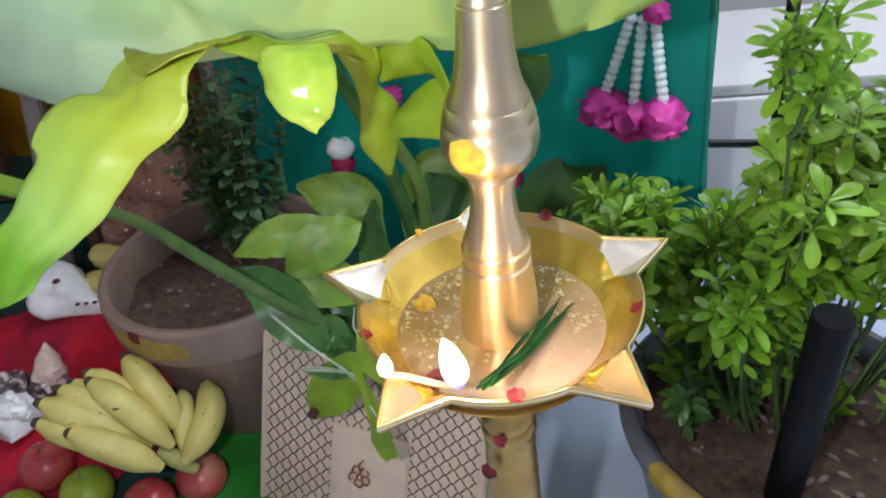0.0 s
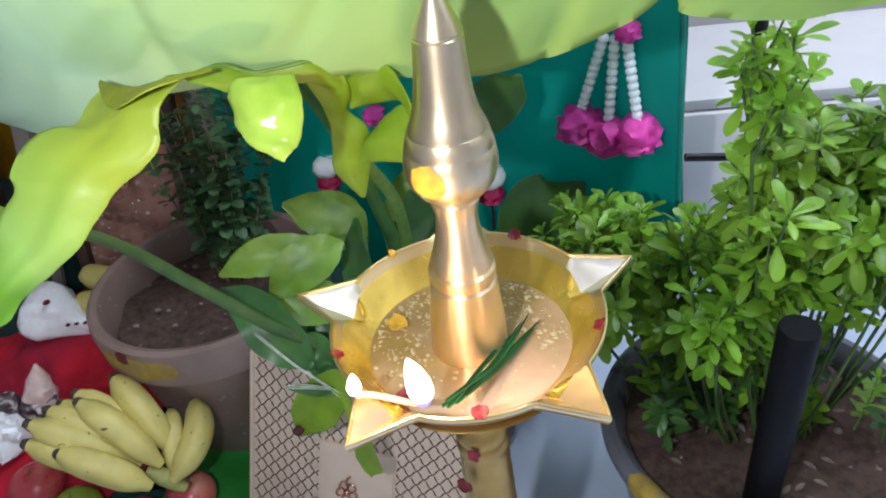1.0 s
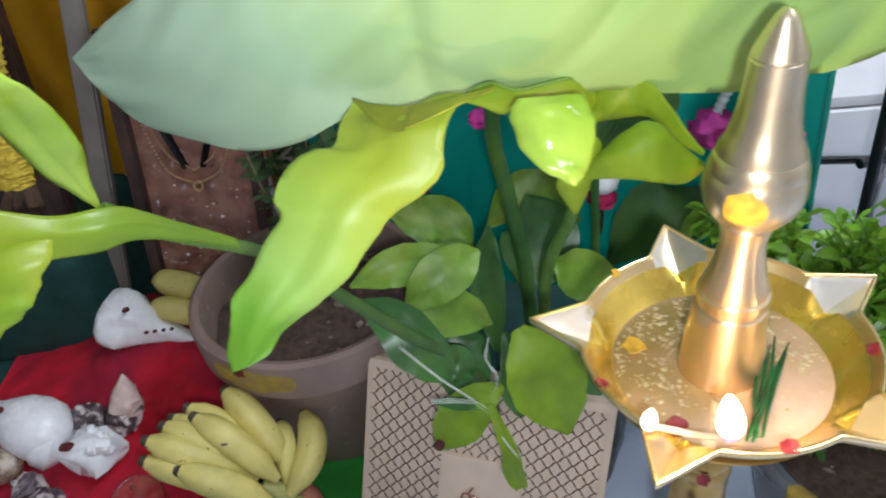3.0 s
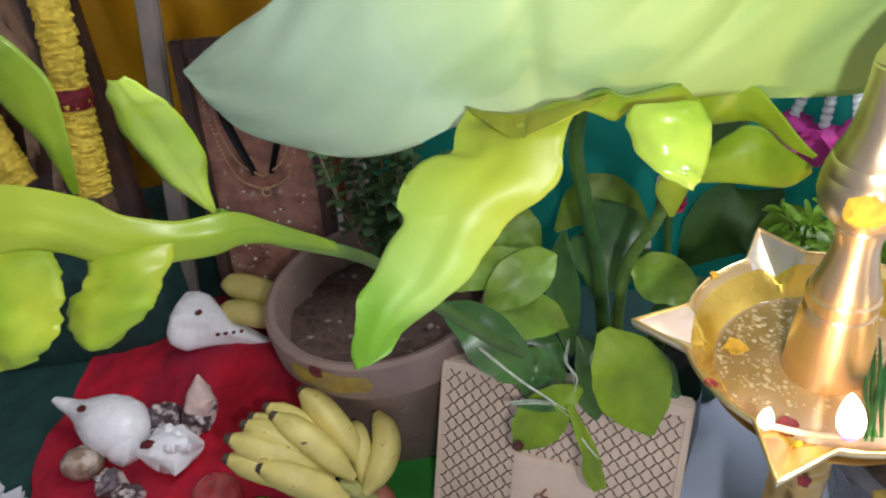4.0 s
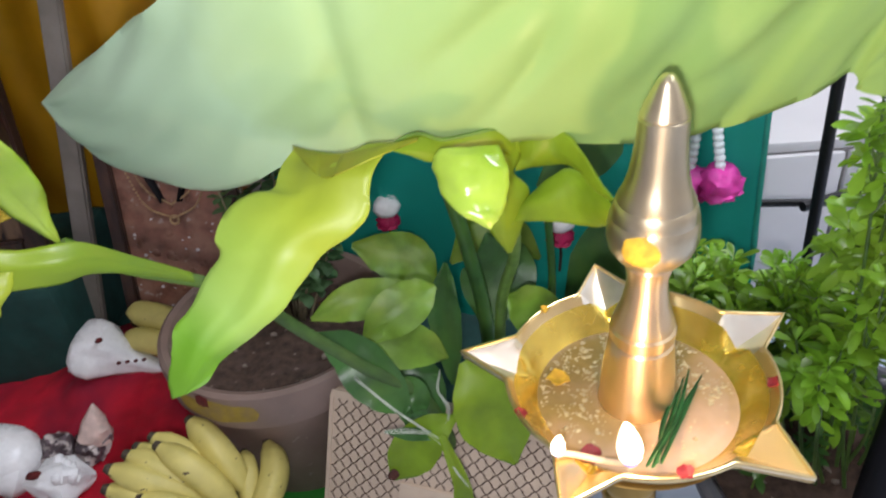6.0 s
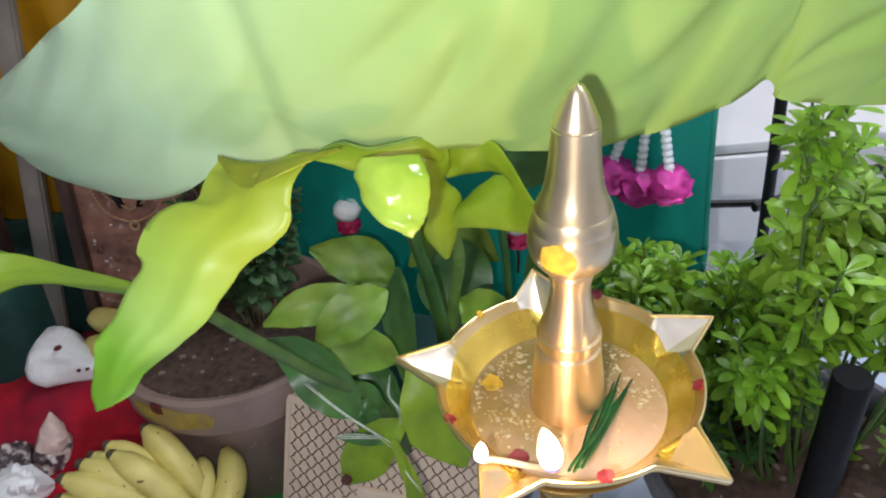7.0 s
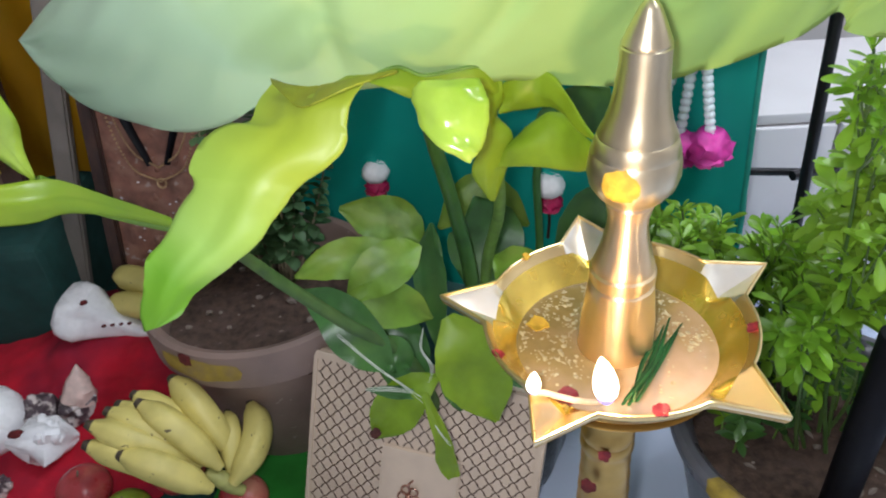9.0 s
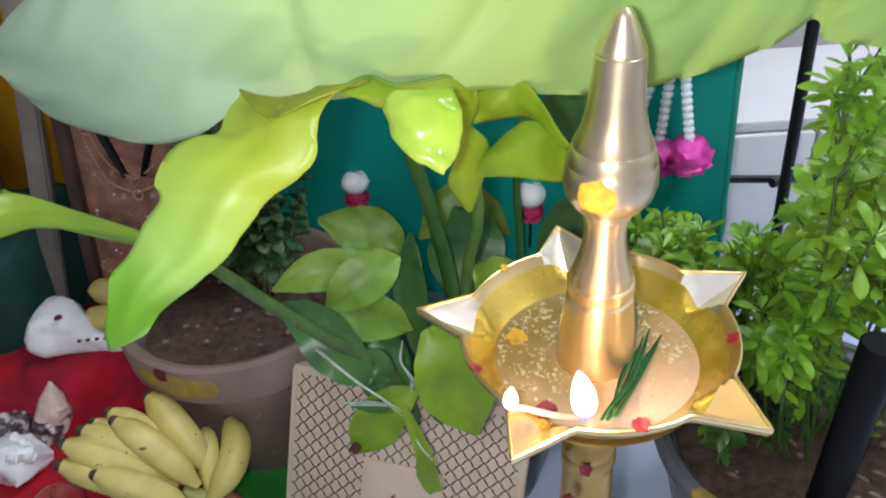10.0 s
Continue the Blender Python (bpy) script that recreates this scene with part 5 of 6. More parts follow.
lathe(bm, [(0.0, -0.05), (0.0165, -0.05), (0.0165, 0.2145), (0.0155, 0.216), (0.0, 0.2155)], (0.281, 0.420, 0), seg=32)
pipe = solid("black_pipe", bm, BLACK, "straight black plastic pipe stuck into the grey plant pot", "pipe")

# ---- lattice box ----
T = Vector((-0.268, 0.675, 0.036))
U = Vector((0.931, -0.350, -0.070)).normalized()
V = Vector((-0.222, -0.330, -0.917))
V = (V - U * V.dot(U)).normalized()
N = U.cross(V).normalized()
if N.y > 0:
    N = -N
BW, BH, BT = 0.305, 0.264, 0.030
deco_box = thing("decorated_box", tuple(T + U * BW / 2 + V * BH), "beige box with a dark lattice front leaning against the plants", "box")


def on_box(u, v, h=0.0):
    return T + U * u + V * v + N * h


def prism(bm, corners, h0, h1):
    a = [bm.verts.new(on_box(u, v, h0)) for u, v in corners]
    b = [bm.verts.new(on_box(u, v, h1)) for u, v in corners]
    n = len(corners)
    bm.faces.new(a[::-1])
    bm.faces.new(b)
    for i in range(n):
        bm.faces.new((a[i], a[(i + 1) % n], b[(i + 1) % n], b[i]))
    return bm


bm = bmesh.new()
prism(bm, [(0, 0), (BW, 0), (BW, BH), (0, BH)], -BT, 0)
bmesh.ops.bevel(bm, geom=bm.edges[:], offset=0.003, segments=3, affect="EDGES")
part("body", bm, BOX, deco_box)
bm = bmesh.new()
for u0, v0, u1, v1 in ((0.002, 0.001, BW - 0.002, 0.012), (0.002, 0.012, 0.007, BH - 0.002), (BW - 0.008, 0.012, BW - 0.002, BH - 0.002)):
    prism(bm, [(u0, v0), (u1, v0), (u1, v1), (u0, v1)], 0.0, 0.0022)
part("rim", bm, BOX, deco_box)
bm = bmesh.new()
step, cell = 0.0012, 0.0196
for sgn in (1, -1):
    k = -40
    while k < 60:
        prev = None
        x0 = k * cell
        for i in range(int((BH - 0.012) / step)):
            v = 0.012 + i * step
            ph = 2 * math.pi * v / (cell)
            u = x0 + sgn * v + sgn * 0.0010 * math.sin(2 * ph)
            ok = 0.008 < u < BW - 0.009 and not (0.103 < u < 0.208 and v > 0.106)
            if ok:
                a, b = bm.verts.new(on_box(u - 0.0011, v, 0.0009)), bm.verts.new(on_box(u + 0.0011, v, 0.0009))
                if prev:
                    bm.faces.new((prev[0], prev[1], b, a))
                prev = (a, b)
            else:
                prev = None
        k += 1
part("lattice", bm, LATTICE, deco_box, "dark curved lattice lines", smooth=False)
bm = bmesh.new()
prism(bm, [(0.104, 0.107), (0.207, 0.107), (0.207, BH - 0.002), (0.104, BH - 0.002)], 0.0, 0.004)
bmesh.ops.bevel(bm, geom=bm.edges[:], offset=0.0012, segments=2, affect="EDGES")
part("panel", bm, BOX, deco_box, "plain beige raised panel")
trinket = thing("flower_brooch", tuple(on_box(0.146, 0.170, 0.004)), "small coppery flower-shaped brooch on the box", "brooch")
for k in range(5):
    a = 2 * math.pi * k / 5 + 0.4
    bm = bmesh.new()
    c = (0.146 + 0.0085 * math.cos(a), 0.170 + 0.0095 * math.sin(a))
    pts = [on_box(c[0] + 0.0058 * math.cos(t), c[1] + 0.0058 * math.sin(t), 0.0062 + 0.001 * math.sin(2 * t + k)) for t in (2 * math.pi * j / 12 for j in range(13))]
    tube(bm, pts, 0.0014, n=26, seg=6, cap=False)
    part("petal_ring", bm, COPPER, trinket)
bm = bmesh.new()
tube(bm, [on_box(0.146, 0.162, 0.006), on_box(0.145, 0.152, 0.008), on_box(0.150, 0.146, 0.006)], 0.0014, n=12, seg=6)
ball(bm, on_box(0.146, 0.170, 0.007), 0.0045, 2)
part("centre", bm, COPPER, trinket)

# ---- bananas and fruit ----
BUNCH_N = Vector((0.497, -0.422, 0.758))


def banana(parent, a, b, r=0.0155, bow=0.016, bow_dir=None, seed=0):
    """A ripe banana from its blossom end a to the stalk end b: five soft ridges, a bow and a dark tip."""
    a, b = Vector(a), Vector(b)
    bd = Vector(bow_dir or BUNCH_N).normalized()
    d = (b - a).normalized()
    bd = (bd - d * bd.dot(d)).normalized()
    n, seg = 18, 15
    bm = bmesh.new()
    rings = []
    for i in range(n + 1):
        s = i / n
        c = a.lerp(b, s) + bd * (bow * math.sin(math.pi * s) * (1 - 0.25 * s))
        rr = r * lerp_list([0.26, 0.50, 0.82, 0.95, 1.0, 1.03, 1.03, 1.02, 1.0, 0.94, 0.78, 0.52, 0.36], s)
        dd = (d + bd * (bow * math.pi * math.cos(math.pi * s) / (b - a).length)).normalized()
        sx = dd.cross(bd).normalized()
        sy = sx.cross(dd)
        rings.append([bm.verts.new(c + (sx * math.cos(t) + sy * math.sin(t)) * rr * (1 + 0.075 * math.cos(5 * t + seed))) for t in (2 * math.pi * k / seg for k in range(seg))])
    for i in range(n):
        for k in range(seg):
            f = bm.faces.new((rings[i][k], rings[i][(k + 1) % seg], rings[i + 1][(k + 1) % seg], rings[i + 1][k]))
            f.material_index = 1 if i == 0 else 0
    bm.faces.new(rings[0]).material_index = 1
    bm.faces.new(rings[-1])
    return part("banana", bm, [BANANA, BANANA_END], parent, angle=60)


bunch = thing("banana_bunch", (-0.42, 0.61, -0.13), "bunch of small ripe yellow bananas lying on the fruit", "bananas")
up = BUNCH_N
for k, (a, b, h, bow) in enumerate((((-0.465, 0.682, 0.001), (-0.394, 0.617, -0.078), 0.010, 0.014), ((-0.512, 0.582, -0.024), (-0.412, 0.571, -0.090), 0.016, 0.012), ((-0.375, 0.684, -0.058), (-0.390, 0.585, -0.100), 0.006, 0.026),
                                    ((-0.499, 0.641, 0.0), (-0.405, 0.598, -0.084), 0.020, 0.014), ((-0.545, 0.606, 0.010), (-0.425, 0.595, -0.072), 0.006, 0.010), ((-0.545, 0.587, -0.001), (-0.430, 0.583, -0.078), -0.004, 0.008),
                                    ((-0.528, 0.626, 0.011), (-0.420, 0.603, -0.072), 0.004, 0.010), ((-0.503, 0.655, 0.009), (-0.410, 0.620, -0.068), -0.004, 0.010), ((-0.400, 0.668, -0.054), (-0.392, 0.597, -0.096), -0.002, 0.016),
                                    ((-0.519, 0.645, 0.008), (-0.415, 0.610, -0.072), -0.014, 0.008))):
    bow_dir = up if k != 2 else (0.9, -0.1, 0.3)
    banana(bunch, Vector(a) + up * h, Vector(b) + up * h * 0.4, 0.0185 if k not in (8,) else 0.014, bow, bow_dir, k)
bm = bmesh.new()
tube(bm, [(-0.420, 0.592, -0.082), (-0.402, 0.590, -0.096), (-0.392, 0.588, -0.108), (-0.380, 0.588, -0.120)], [0.008, 0.012, 0.010, 0.007], n=12, seg=9)
part("stalk", bm, BANANA_STALK, bunch, "green-brown banana stalk")

far_bunch = thing("banana_pair", (-0.60, 1.01, -0.12), "two ripe yellow bananas lying beside the conch", "bananas")
banana(far_bunch, (-0.675, 1.035, -0.075), (-0.555, 0.985, -0.085), 0.023, 0.012, (0, -0.2, 1), 3)
banana(far_bunch, (-0.680, 1.00, -0.105), (-0.560, 0.955, -0.110), 0.023, 0.012, (0, -0.4, 1), 4)


def fruit(name, c, r, mat, label, category, squash=0.92):
    ob = thing(name, (c[0], c[1], c[2] - r * squash), label, category, "fruit in the tray")
    bm = bmesh.new()
    prof = [(0.0, -0.86)] + [(math.cos(t) * (1 + 0.03 * math.sin(t)), math.sin(t)) for t in (math.radians(-84 + 12 * i) for i in range(14))] + [(0.09, 0.90), (0.0, 0.84)]
    lathe(bm, [(q * r, z * r * squash) for q, z in prof], c, seg=32, wob=0.03)
    part("skin", bm, mat, ob, angle=80)
    bm = bmesh.new()
    tube(bm, [(c[0], c[1], c[2] + r * 0.76), (c[0] + 0.002, c[1], c[2] + r * 0.92), (c[0] + 0.004, c[1] + 0.001, c[2] + r * 1.08)], 0.0013, n=6, seg=6)
    part("stalk", bm, TWIG, ob)


fruit("apple", (-0.612, 0.635, -0.145), 0.036, APPLE, "red apple with a pale cheek", "apple")
fruit("apple", (-0.395, 0.612, -0.168), 0.034, APPLE, "red apple under the bananas", "apple")
fruit("apple", (-0.485, 0.650, -0.140), 0.036, APPLE, "red apple under the bananas", "apple")
fruit("apple", (-0.455, 0.575, -0.165), 0.034, APPLE, "dark red apple in shadow", "apple")
fruit("sweet_lime", (-0.548, 0.600, -0.162), 0.035, LIME, "green sweet lime with smooth skin", "lime")
fruit("sweet_lime", (-0.632, 0.575, -0.164), 0.033, LIME, "yellowish green sweet lime", "lime")

bm = bmesh.new()
blade(bm, [(-0.72, 0.50, -0.192), (-0.55, 0.56, -0.190), (-0.38, 0.64, -0.191), (-0.26, 0.73, -0.194), (-0.20, 0.78, -0.196)], [0.03, 0.13, 0.14, 0.09, 0.02], (0, 0, 1), 0.01, 0.006, n=40, across=12, seed=50)
solid("banana_leaf", bm, material("banana_leaf", (0.03, 0.23, 0.03), 0.35, 0, 0.2, 20, 0.1, 120, (0.04, 0.30, 0.05), 10, (0.4, 0.7), translucent=0.1), "bright green banana leaf spread under the fruit", "leaf", angle=80)

# ---- cloths on the floor ----
def cloth(name, cx, cy, rx, ry, height, mat, label, seed, fold=0.012, n=70, turn=0.0, z0=0.0):
    """A spread cloth with soft mounds and folds and an uneven hem, with thickness."""
    bm = bmesh.new()
    tops, bots = [], []
    ct, st = math.cos(turn), math.sin(turn)
    for i in range(n + 1):
        ra, rb = [], []
        for j in range(n + 1):
            u, v = 2 * i / n - 1, 2 * j / n - 1
            k = math.sqrt(max(u * u, v * v) / max(1e-6, u * u + v * v)) if (u or v) else 1
            k = 0.35 + 0.65 * k
            wob = 1 + 0.12 * noise.noise((u * 2 + seed, v * 2, seed))
            x, y = u * k * rx * wob, v * k * ry * wob
            x, y = cx + x * ct - y * st, min(1.31, cy + x * st + y * ct)
            z = FLOOR + 0.006 + z0 + height(x, y) + fold * (0.5 + 0.5 * noise.noise((x * 9 + seed, y * 9, seed))) + fold * 0.6 * abs(noise.noise((x * 18, y * 14 + seed, 2.0)))
            ra.append(bm.verts.new((x, y, z)))
            rb.append(bm.verts.new((x, y, z - 0.0025)))
        tops.append(ra)
        bots.append(rb)
    for i in range(n):
        for j in range(n):
            bm.faces.new((tops[i][j], tops[i + 1][j], tops[i + 1][j + 1], tops[i][j + 1]))
            bm.faces.new((bots[i][j], bots[i][j + 1], bots[i + 1][j + 1], bots[i + 1][j]))
    for i in range(n):
        for a, b, c, d in ((tops[i][0], bots[i][0], bots[i + 1][0], tops[i + 1][0]), (tops[i][n], tops[i + 1][n], bots[i + 1][n], bots[i][n]),
                           (tops[0][i], tops[0][i + 1], bots[0][i + 1], bots[0][i]), (tops[n][i], bots[n][i], bots[n][i + 1], tops[n][i + 1])):
            bm.faces.new((a, b, c, d))
    return solid(name, bm, mat, label, "cloth", angle=80)


def bump(x, y, cx, cy, sx, sy, h):
    return h * math.exp(-((x - cx) / sx) ** 2 - ((y - cy) / sy) ** 2)


# first sheet is added only to darken the pale floor between the stems
cloth("green_cloth", -0.16, 0.995, 0.34, 0.30, lambda x, y: 0.0, GREEN_CLOTH, "dark green sheet added to darken the floor under the plants", 13, 0.006, n=40)
cloth("green_cloth", -1.25, 0.95, 0.85, 0.75, lambda x, y: 0.0, GREEN_CLOTH, "dark green cloth spread over the floor", 3, 0.008)
red_h = lambda x, y: 0.004 + bump(x, y, -0.70, 0.98, 0.12, 0.11, 0.055) + bump(x, y, -0.78, 0.78, 0.16, 0.12, 0.012) + bump(x, y, -0.58, 0.90, 0.06, 0.06, 0.030) - bump(x, y, -0.66, 0.88, 0.12, 0.025, 0.016)
cloth("red_cloth", -0.725, 0.845, 0.230, 0.275, red_h, RED_CLOTH, "deep red velvet cloth heaped under the shells", 7, 0.020, turn=0.1)

# green-draped step that carries the garlanded picture
bm = bmesh.new()
box(bm, pose(-1.36, 1.15, -0.09), 1.19, 0.30, 0.216, 0.02)
bmesh.ops.subdivide_edges(bm, edges=bm.edges[:], cuts=6, use_grid_fill=True)
for v in bm.verts:
    v.co += Vector((0.3, 1, 0.4)) * 0.008 * noise.noise(v.co * 9)
    v.co.z = max(v.co.z, FLOOR)
solid("draped_step", bm, GREEN_CLOTH, "low step covered with dark green cloth", "step", angle=80)

# ---- shells ----
def frame_of(d, up=(0, 0, 1)):
    d = Vector(d).normalized()
    s = d.cross(Vector(up)).normalized()
    return Matrix((s, d, s.cross(d))).transposed()


def turned(bm, path_a, path_b, prof, up=(0, 0, 1), seg=36, ridges=0, ridge=0.0, swirl=0.0, flat=1.0, rough=0.0, mi=0):
    """A shell-like body of revolution along a line, with ridges and a spiral swell."""
    a, b = Vector(path_a), Vector(path_b)
    m, L = frame_of(b - a, up), (b - a).length
    rings = []
    for s, r in prof:
        ring = []
        for k in range(seg):
            t = 2 * math.pi * k / seg
            q = r * (1 + ridge * math.cos(ridges * t + swirl * s * 6.28)) * (1 + rough * noise.noise((math.cos(t) * 2 + a.x * 40, math.sin(t) * 2, s * 6)))
            ring.append(bm.verts.new(a + m @ Vector((q * math.cos(t), s * L, q * math.sin(t) * flat))))
        rings.append(ring)
    for p, q in zip(rings, rings[1:]):
        for k in range(seg):
            bm.faces.new((p[k], p[(k + 1) % seg], q[(k + 1) % seg], q[k])).material_index = mi
    bm.faces.new(rings[0])
    bm.faces.new(rings[-1])
    return bm


def spot(c, n, r, seed, parent):
    bm = bmesh.new()
    ball(bm, c, r, 2, (1, 1, 0.5), 0.3)
    return part("vermilion_dot", bm, KUMKUM, parent, "dark red vermilion dot")


conch = thing("conch_shell", (-0.70, 0.98, -0.14), "large white conch shell with a pointed spout and dark red dots", "shell")
bm = bmesh.new()
turned(bm, (-0.748, 0.976, -0.082), (-0.583, 0.942, -0.150), [(0.0, 0.026), (0.03, 0.040), (0.08, 0.049), (0.16, 0.054), (0.27, 0.052), (0.38, 0.041), (0.48, 0.030), (0.56, 0.023), (0.66, 0.018), (0.80, 0.013), (0.92, 0.008), (1.0, 0.002)], ridges=3, ridge=0.09, swirl=0.7, flat=0.85, rough=0.22)
part("body", bm, SHELL, conch)
spot((-0.683, 0.932, -0.049), None, 0.0062, 1, conch)
for k in range(4):
    spot((-0.664 + k * 0.012, 0.925 + k * 0.004, -0.096 - k * 0.003), None, 0.0038, 2, conch)
spot((-0.588, 0.942, -0.146), None, 0.0035, 3, conch)

pear = thing("shell", (-0.82, 0.79, -0.17), "smooth white pear-shaped shell with a long spout", "shell")
bm = bmesh.new()
turned(bm, (-0.925, 0.838, -0.118), (-0.755, 0.755, -0.140), [(0.0, 0.006), (0.08, 0.010), (0.20, 0.014), (0.32, 0.021), (0.44, 0.034), (0.56, 0.045), (0.68, 0.049), (0.80, 0.047), (0.90, 0.038), (0.97, 0.024), (1.0, 0.010)], flat=0.95, rough=0.04)
part("body", bm, SHELL, pear)
bm = bmesh.new()
turned(bm, (-0.812, 0.745, -0.130), (-0.765, 0.765, -0.165), [(0.0, 0.012), (0.2, 0.028), (0.5, 0.036), (0.8, 0.028), (1.0, 0.010)], rough=0.05)
part("lip", bm, SHELL, pear)
spot((-0.838, 0.776, -0.082), None, 0.0075, 4, pear)


def murex(c, size, mat, label, seed, point=True):
    ob = thing("shell", (c[0], c[1], c[2] - size * 0.6), label, "shell", "shells on the red cloth")
    rng = random.Random(seed)
    bm = bmesh.new()
    d = Vector((rng.uniform(-1, 1), rng.uniform(-1, 0.4), 0.25)).normalized()
    a, b = Vector(c) - d * size, Vector(c) + d * size
    turned(bm, a, b, [(0.0, size * 0.1), (0.12, size * 0.35), (0.3, size * 0.66), (0.5, size * 0.74), (0.68, size * 0.6), (0.82, size * 0.36), (1.0, size * 0.06)], ridges=5, ridge=0.12, swirl=1.0, rough=0.45, seg=36)
    part("body", bm, mat, ob)
    for k in range(7):
        t = rng.uniform(0, 6.28)
        m = frame_of(d)
        s = rng.uniform(-0.4, 0.4)
        o = m @ Vector((math.cos(t), 0, abs(math.sin(t)))).normalized()
        p = Vector(c) + d * (s * size) + o * size * 0.55
        bm = bmesh.new()
        tube(bm, [p, p + o * size * 0.14 + d * 0.002, p + o * size * 0.24], [size * 0.24, size * 0.17, size * 0.06], n=7, seg=7)
        part("knob", bm, mat, ob)
    return ob


murex((-0.705, 0.728, -0.140), 0.048, SHELL, "white knobbly sea shell with a dark spot", 3)
murex((-0.735, 0.795, -0.145), 0.036, SHELL_DARK, "dark mottled sea shell", 5)
murex((-0.680, 0.795, -0.146), 0.034, SHELL_DARK, "dark mottled sea shell with a pale tip", 6)
murex((-0.795, 0.690, -0.160), 0.030, SHELL_DARK, "small mottled sea shell", 9)
murex((-0.755, 0.665, -0.165), 0.026, SHELL_DARK, "small mottled sea shell", 10)
brown = thing("shell", (-0.848, 0.730, -0.18), "smooth round brown cowrie shell", "shell", "shells on the red cloth")
bm = bmesh.new()
ball(bm, (-0.848, 0.728, -0.150), 0.030, 3, (1.1, 0.9, 0.85), 0.06)
part("body", bm, SHELL_BROWN, brown)
tipsh = thing("shell", (-0.672, 0.812, -0.15), "pale pink pointed spiral shell", "shell", "shells on the red cloth")
bm = bmesh.new()
turned(bm, (-0.676, 0.800, -0.140), (-0.664, 0.815, -0.078), [(0.0, 0.022), (0.15, 0.024), (0.4, 0.021), (0.6, 0.015), (0.8, 0.010), (1.0, 0.002)], up=(0, 1, 0), ridges=2, ridge=0.15, swirl=2.0)
part("body", bm, material("shell_pink", (0.70, 0.52, 0.46), 0.4, 0, 0.2, 60, 0.2, 200), tipsh)
bm = bmesh.new()
ball(bm, (-0.718, 0.705, -0.098), 0.008, 2, (1.3, 1, 0.5), 0.3)
part("vermilion_dot", bm, KUMKUM, [o for o in bpy.data.objects if o.get("label", "").startswith("white knobbly")][0])

for k, (x, y, rz) in enumerate(((-1.00, 0.69, 20), (-0.955, 0.67, -15), (-1.04, 0.66, 50))):
    bm = bmesh.new()
    for q in range(4):
        box(bm, pose(x + 0.003 * q, y, -0.172 + 0.006 * q, 6 * q, -5 * q, rz + 9 * q), 0.055, 0.035, 0.0012)
    solid("folded_paper", bm, PAPER, "crumpled whitish folded paper scrap", "paper", "paper scraps", smooth=False)

# ---- pictures and frames behind ----
LEAN_B = 12.0


def leaned(x, z, h=0.0, y0=1.045, z0=FLOOR):
    """A place on the leaning picture plane; h towards the viewer."""
    c, s = math.cos(math.radians(LEAN_B)), math.sin(math.radians(LEAN_B))
    return Vector((x, y0 + (z - z0) * s - h * c, z0 + (z - z0) * c + h * s))


def panel(bm, x0, x1, z0, z1, h0, h1, shift=0.0, bevel=0.0):
    vs = [bm.verts.new(leaned(x + shift, z, h)) for h in (h0, h1) for x, z in ((x0, z0), (x1, z0), (x1, z1), (x0, z1))]
    fs = [bm.faces.new([vs[i] for i in f]) for f in ((0, 1, 2, 3), (4, 7, 6, 5), (0, 4, 5, 1), (1, 5, 6, 2), (2, 6, 7, 3), (3, 7, 4, 0))]
    if bevel:
        bmesh.ops.bevel(bm, geom=list({e for f in fs for e in f.edges}), offset=bevel, segments=2, affect="EDGES")
    return bm


carved = thing("carved_panel", tuple(leaned(-0.575, FLOOR)), "dark framed brown carved picture with gold chains leaning at the back", "picture")
X0, X1, Z0, Z1 = -0.694, -0.468, FLOOR + 0.07, 0.335
bm = bmesh.new()
panel(bm, X0 + 0.02, X1 - 0.02, Z0 + 0.02, Z1 - 0.02, -0.012, 0.0)
part("board", bm, CARVED, carved)
for a in ((X0, X0 + 0.024, Z0, Z1), (X1 - 0.024, X1, Z0, Z1), (X0 + 0.024, X1 - 0.024, Z0, Z0 + 0.024), (X0 + 0.024, X1 - 0.024, Z1 - 0.03, Z1)):
    bm = bmesh.new()
    panel(bm, *a, -0.016, 0.012, bevel=0.003)
    part("frame_bar", bm, WOOD, carved)
bm = bmesh.new()
panel(bm, X0 + 0.05, X1 - 0.05, FLOOR, Z0 + 0.001, -0.016, 0.010)
part("foot", bm, WOOD, carved)
XC = (X0 + X1) / 2
for sg in (-1, 1):
    bm = bmesh.new()
    tube(bm, [leaned(XC + sg * 0.058, 0.30, 0.004), leaned(XC + sg * 0.046, 0.20, 0.006), leaned(XC + sg * 0.014, 0.105, 0.006)], [0.010, 0.009, 0.006], n=14, seg=8, flat=0.4)
    part("strap", bm, BLACK, carved, "dark strap")
    for rr, zz in ((0.078, 0.075), (0.066, 0.10)):
        bm = bmesh.new()
        pts = spline([leaned(XC + sg * rr, 0.30, 0.004), leaned(XC + sg * rr * 0.95, 0.20, 0.005), leaned(XC + sg * rr * 0.6, zz + 0.03, 0.006), leaned(XC, zz, 0.007)], 44)
        for p in pts:
            ball(bm, p, 0.0023, 1)
        part("chain", bm, GOLD, carved, "thin beaded gold chain")
bm = bmesh.new()
rng = random.Random(12)
for _ in range(45):
    q = rng.random()
    x, z = XC + rng.gauss(0, 0.035), rng.uniform(-0.10, 0.30)
    ball(bm, leaned(x, z, 0.0), rng.uniform(0.003, 0.008), 2, (1, 0.45, 1.3), 0.5)
part("relief", bm, CARVED, carved, "worn carved relief", kind="stuff")
# pale flecks set on the board as painted glints
bm = bmesh.new()
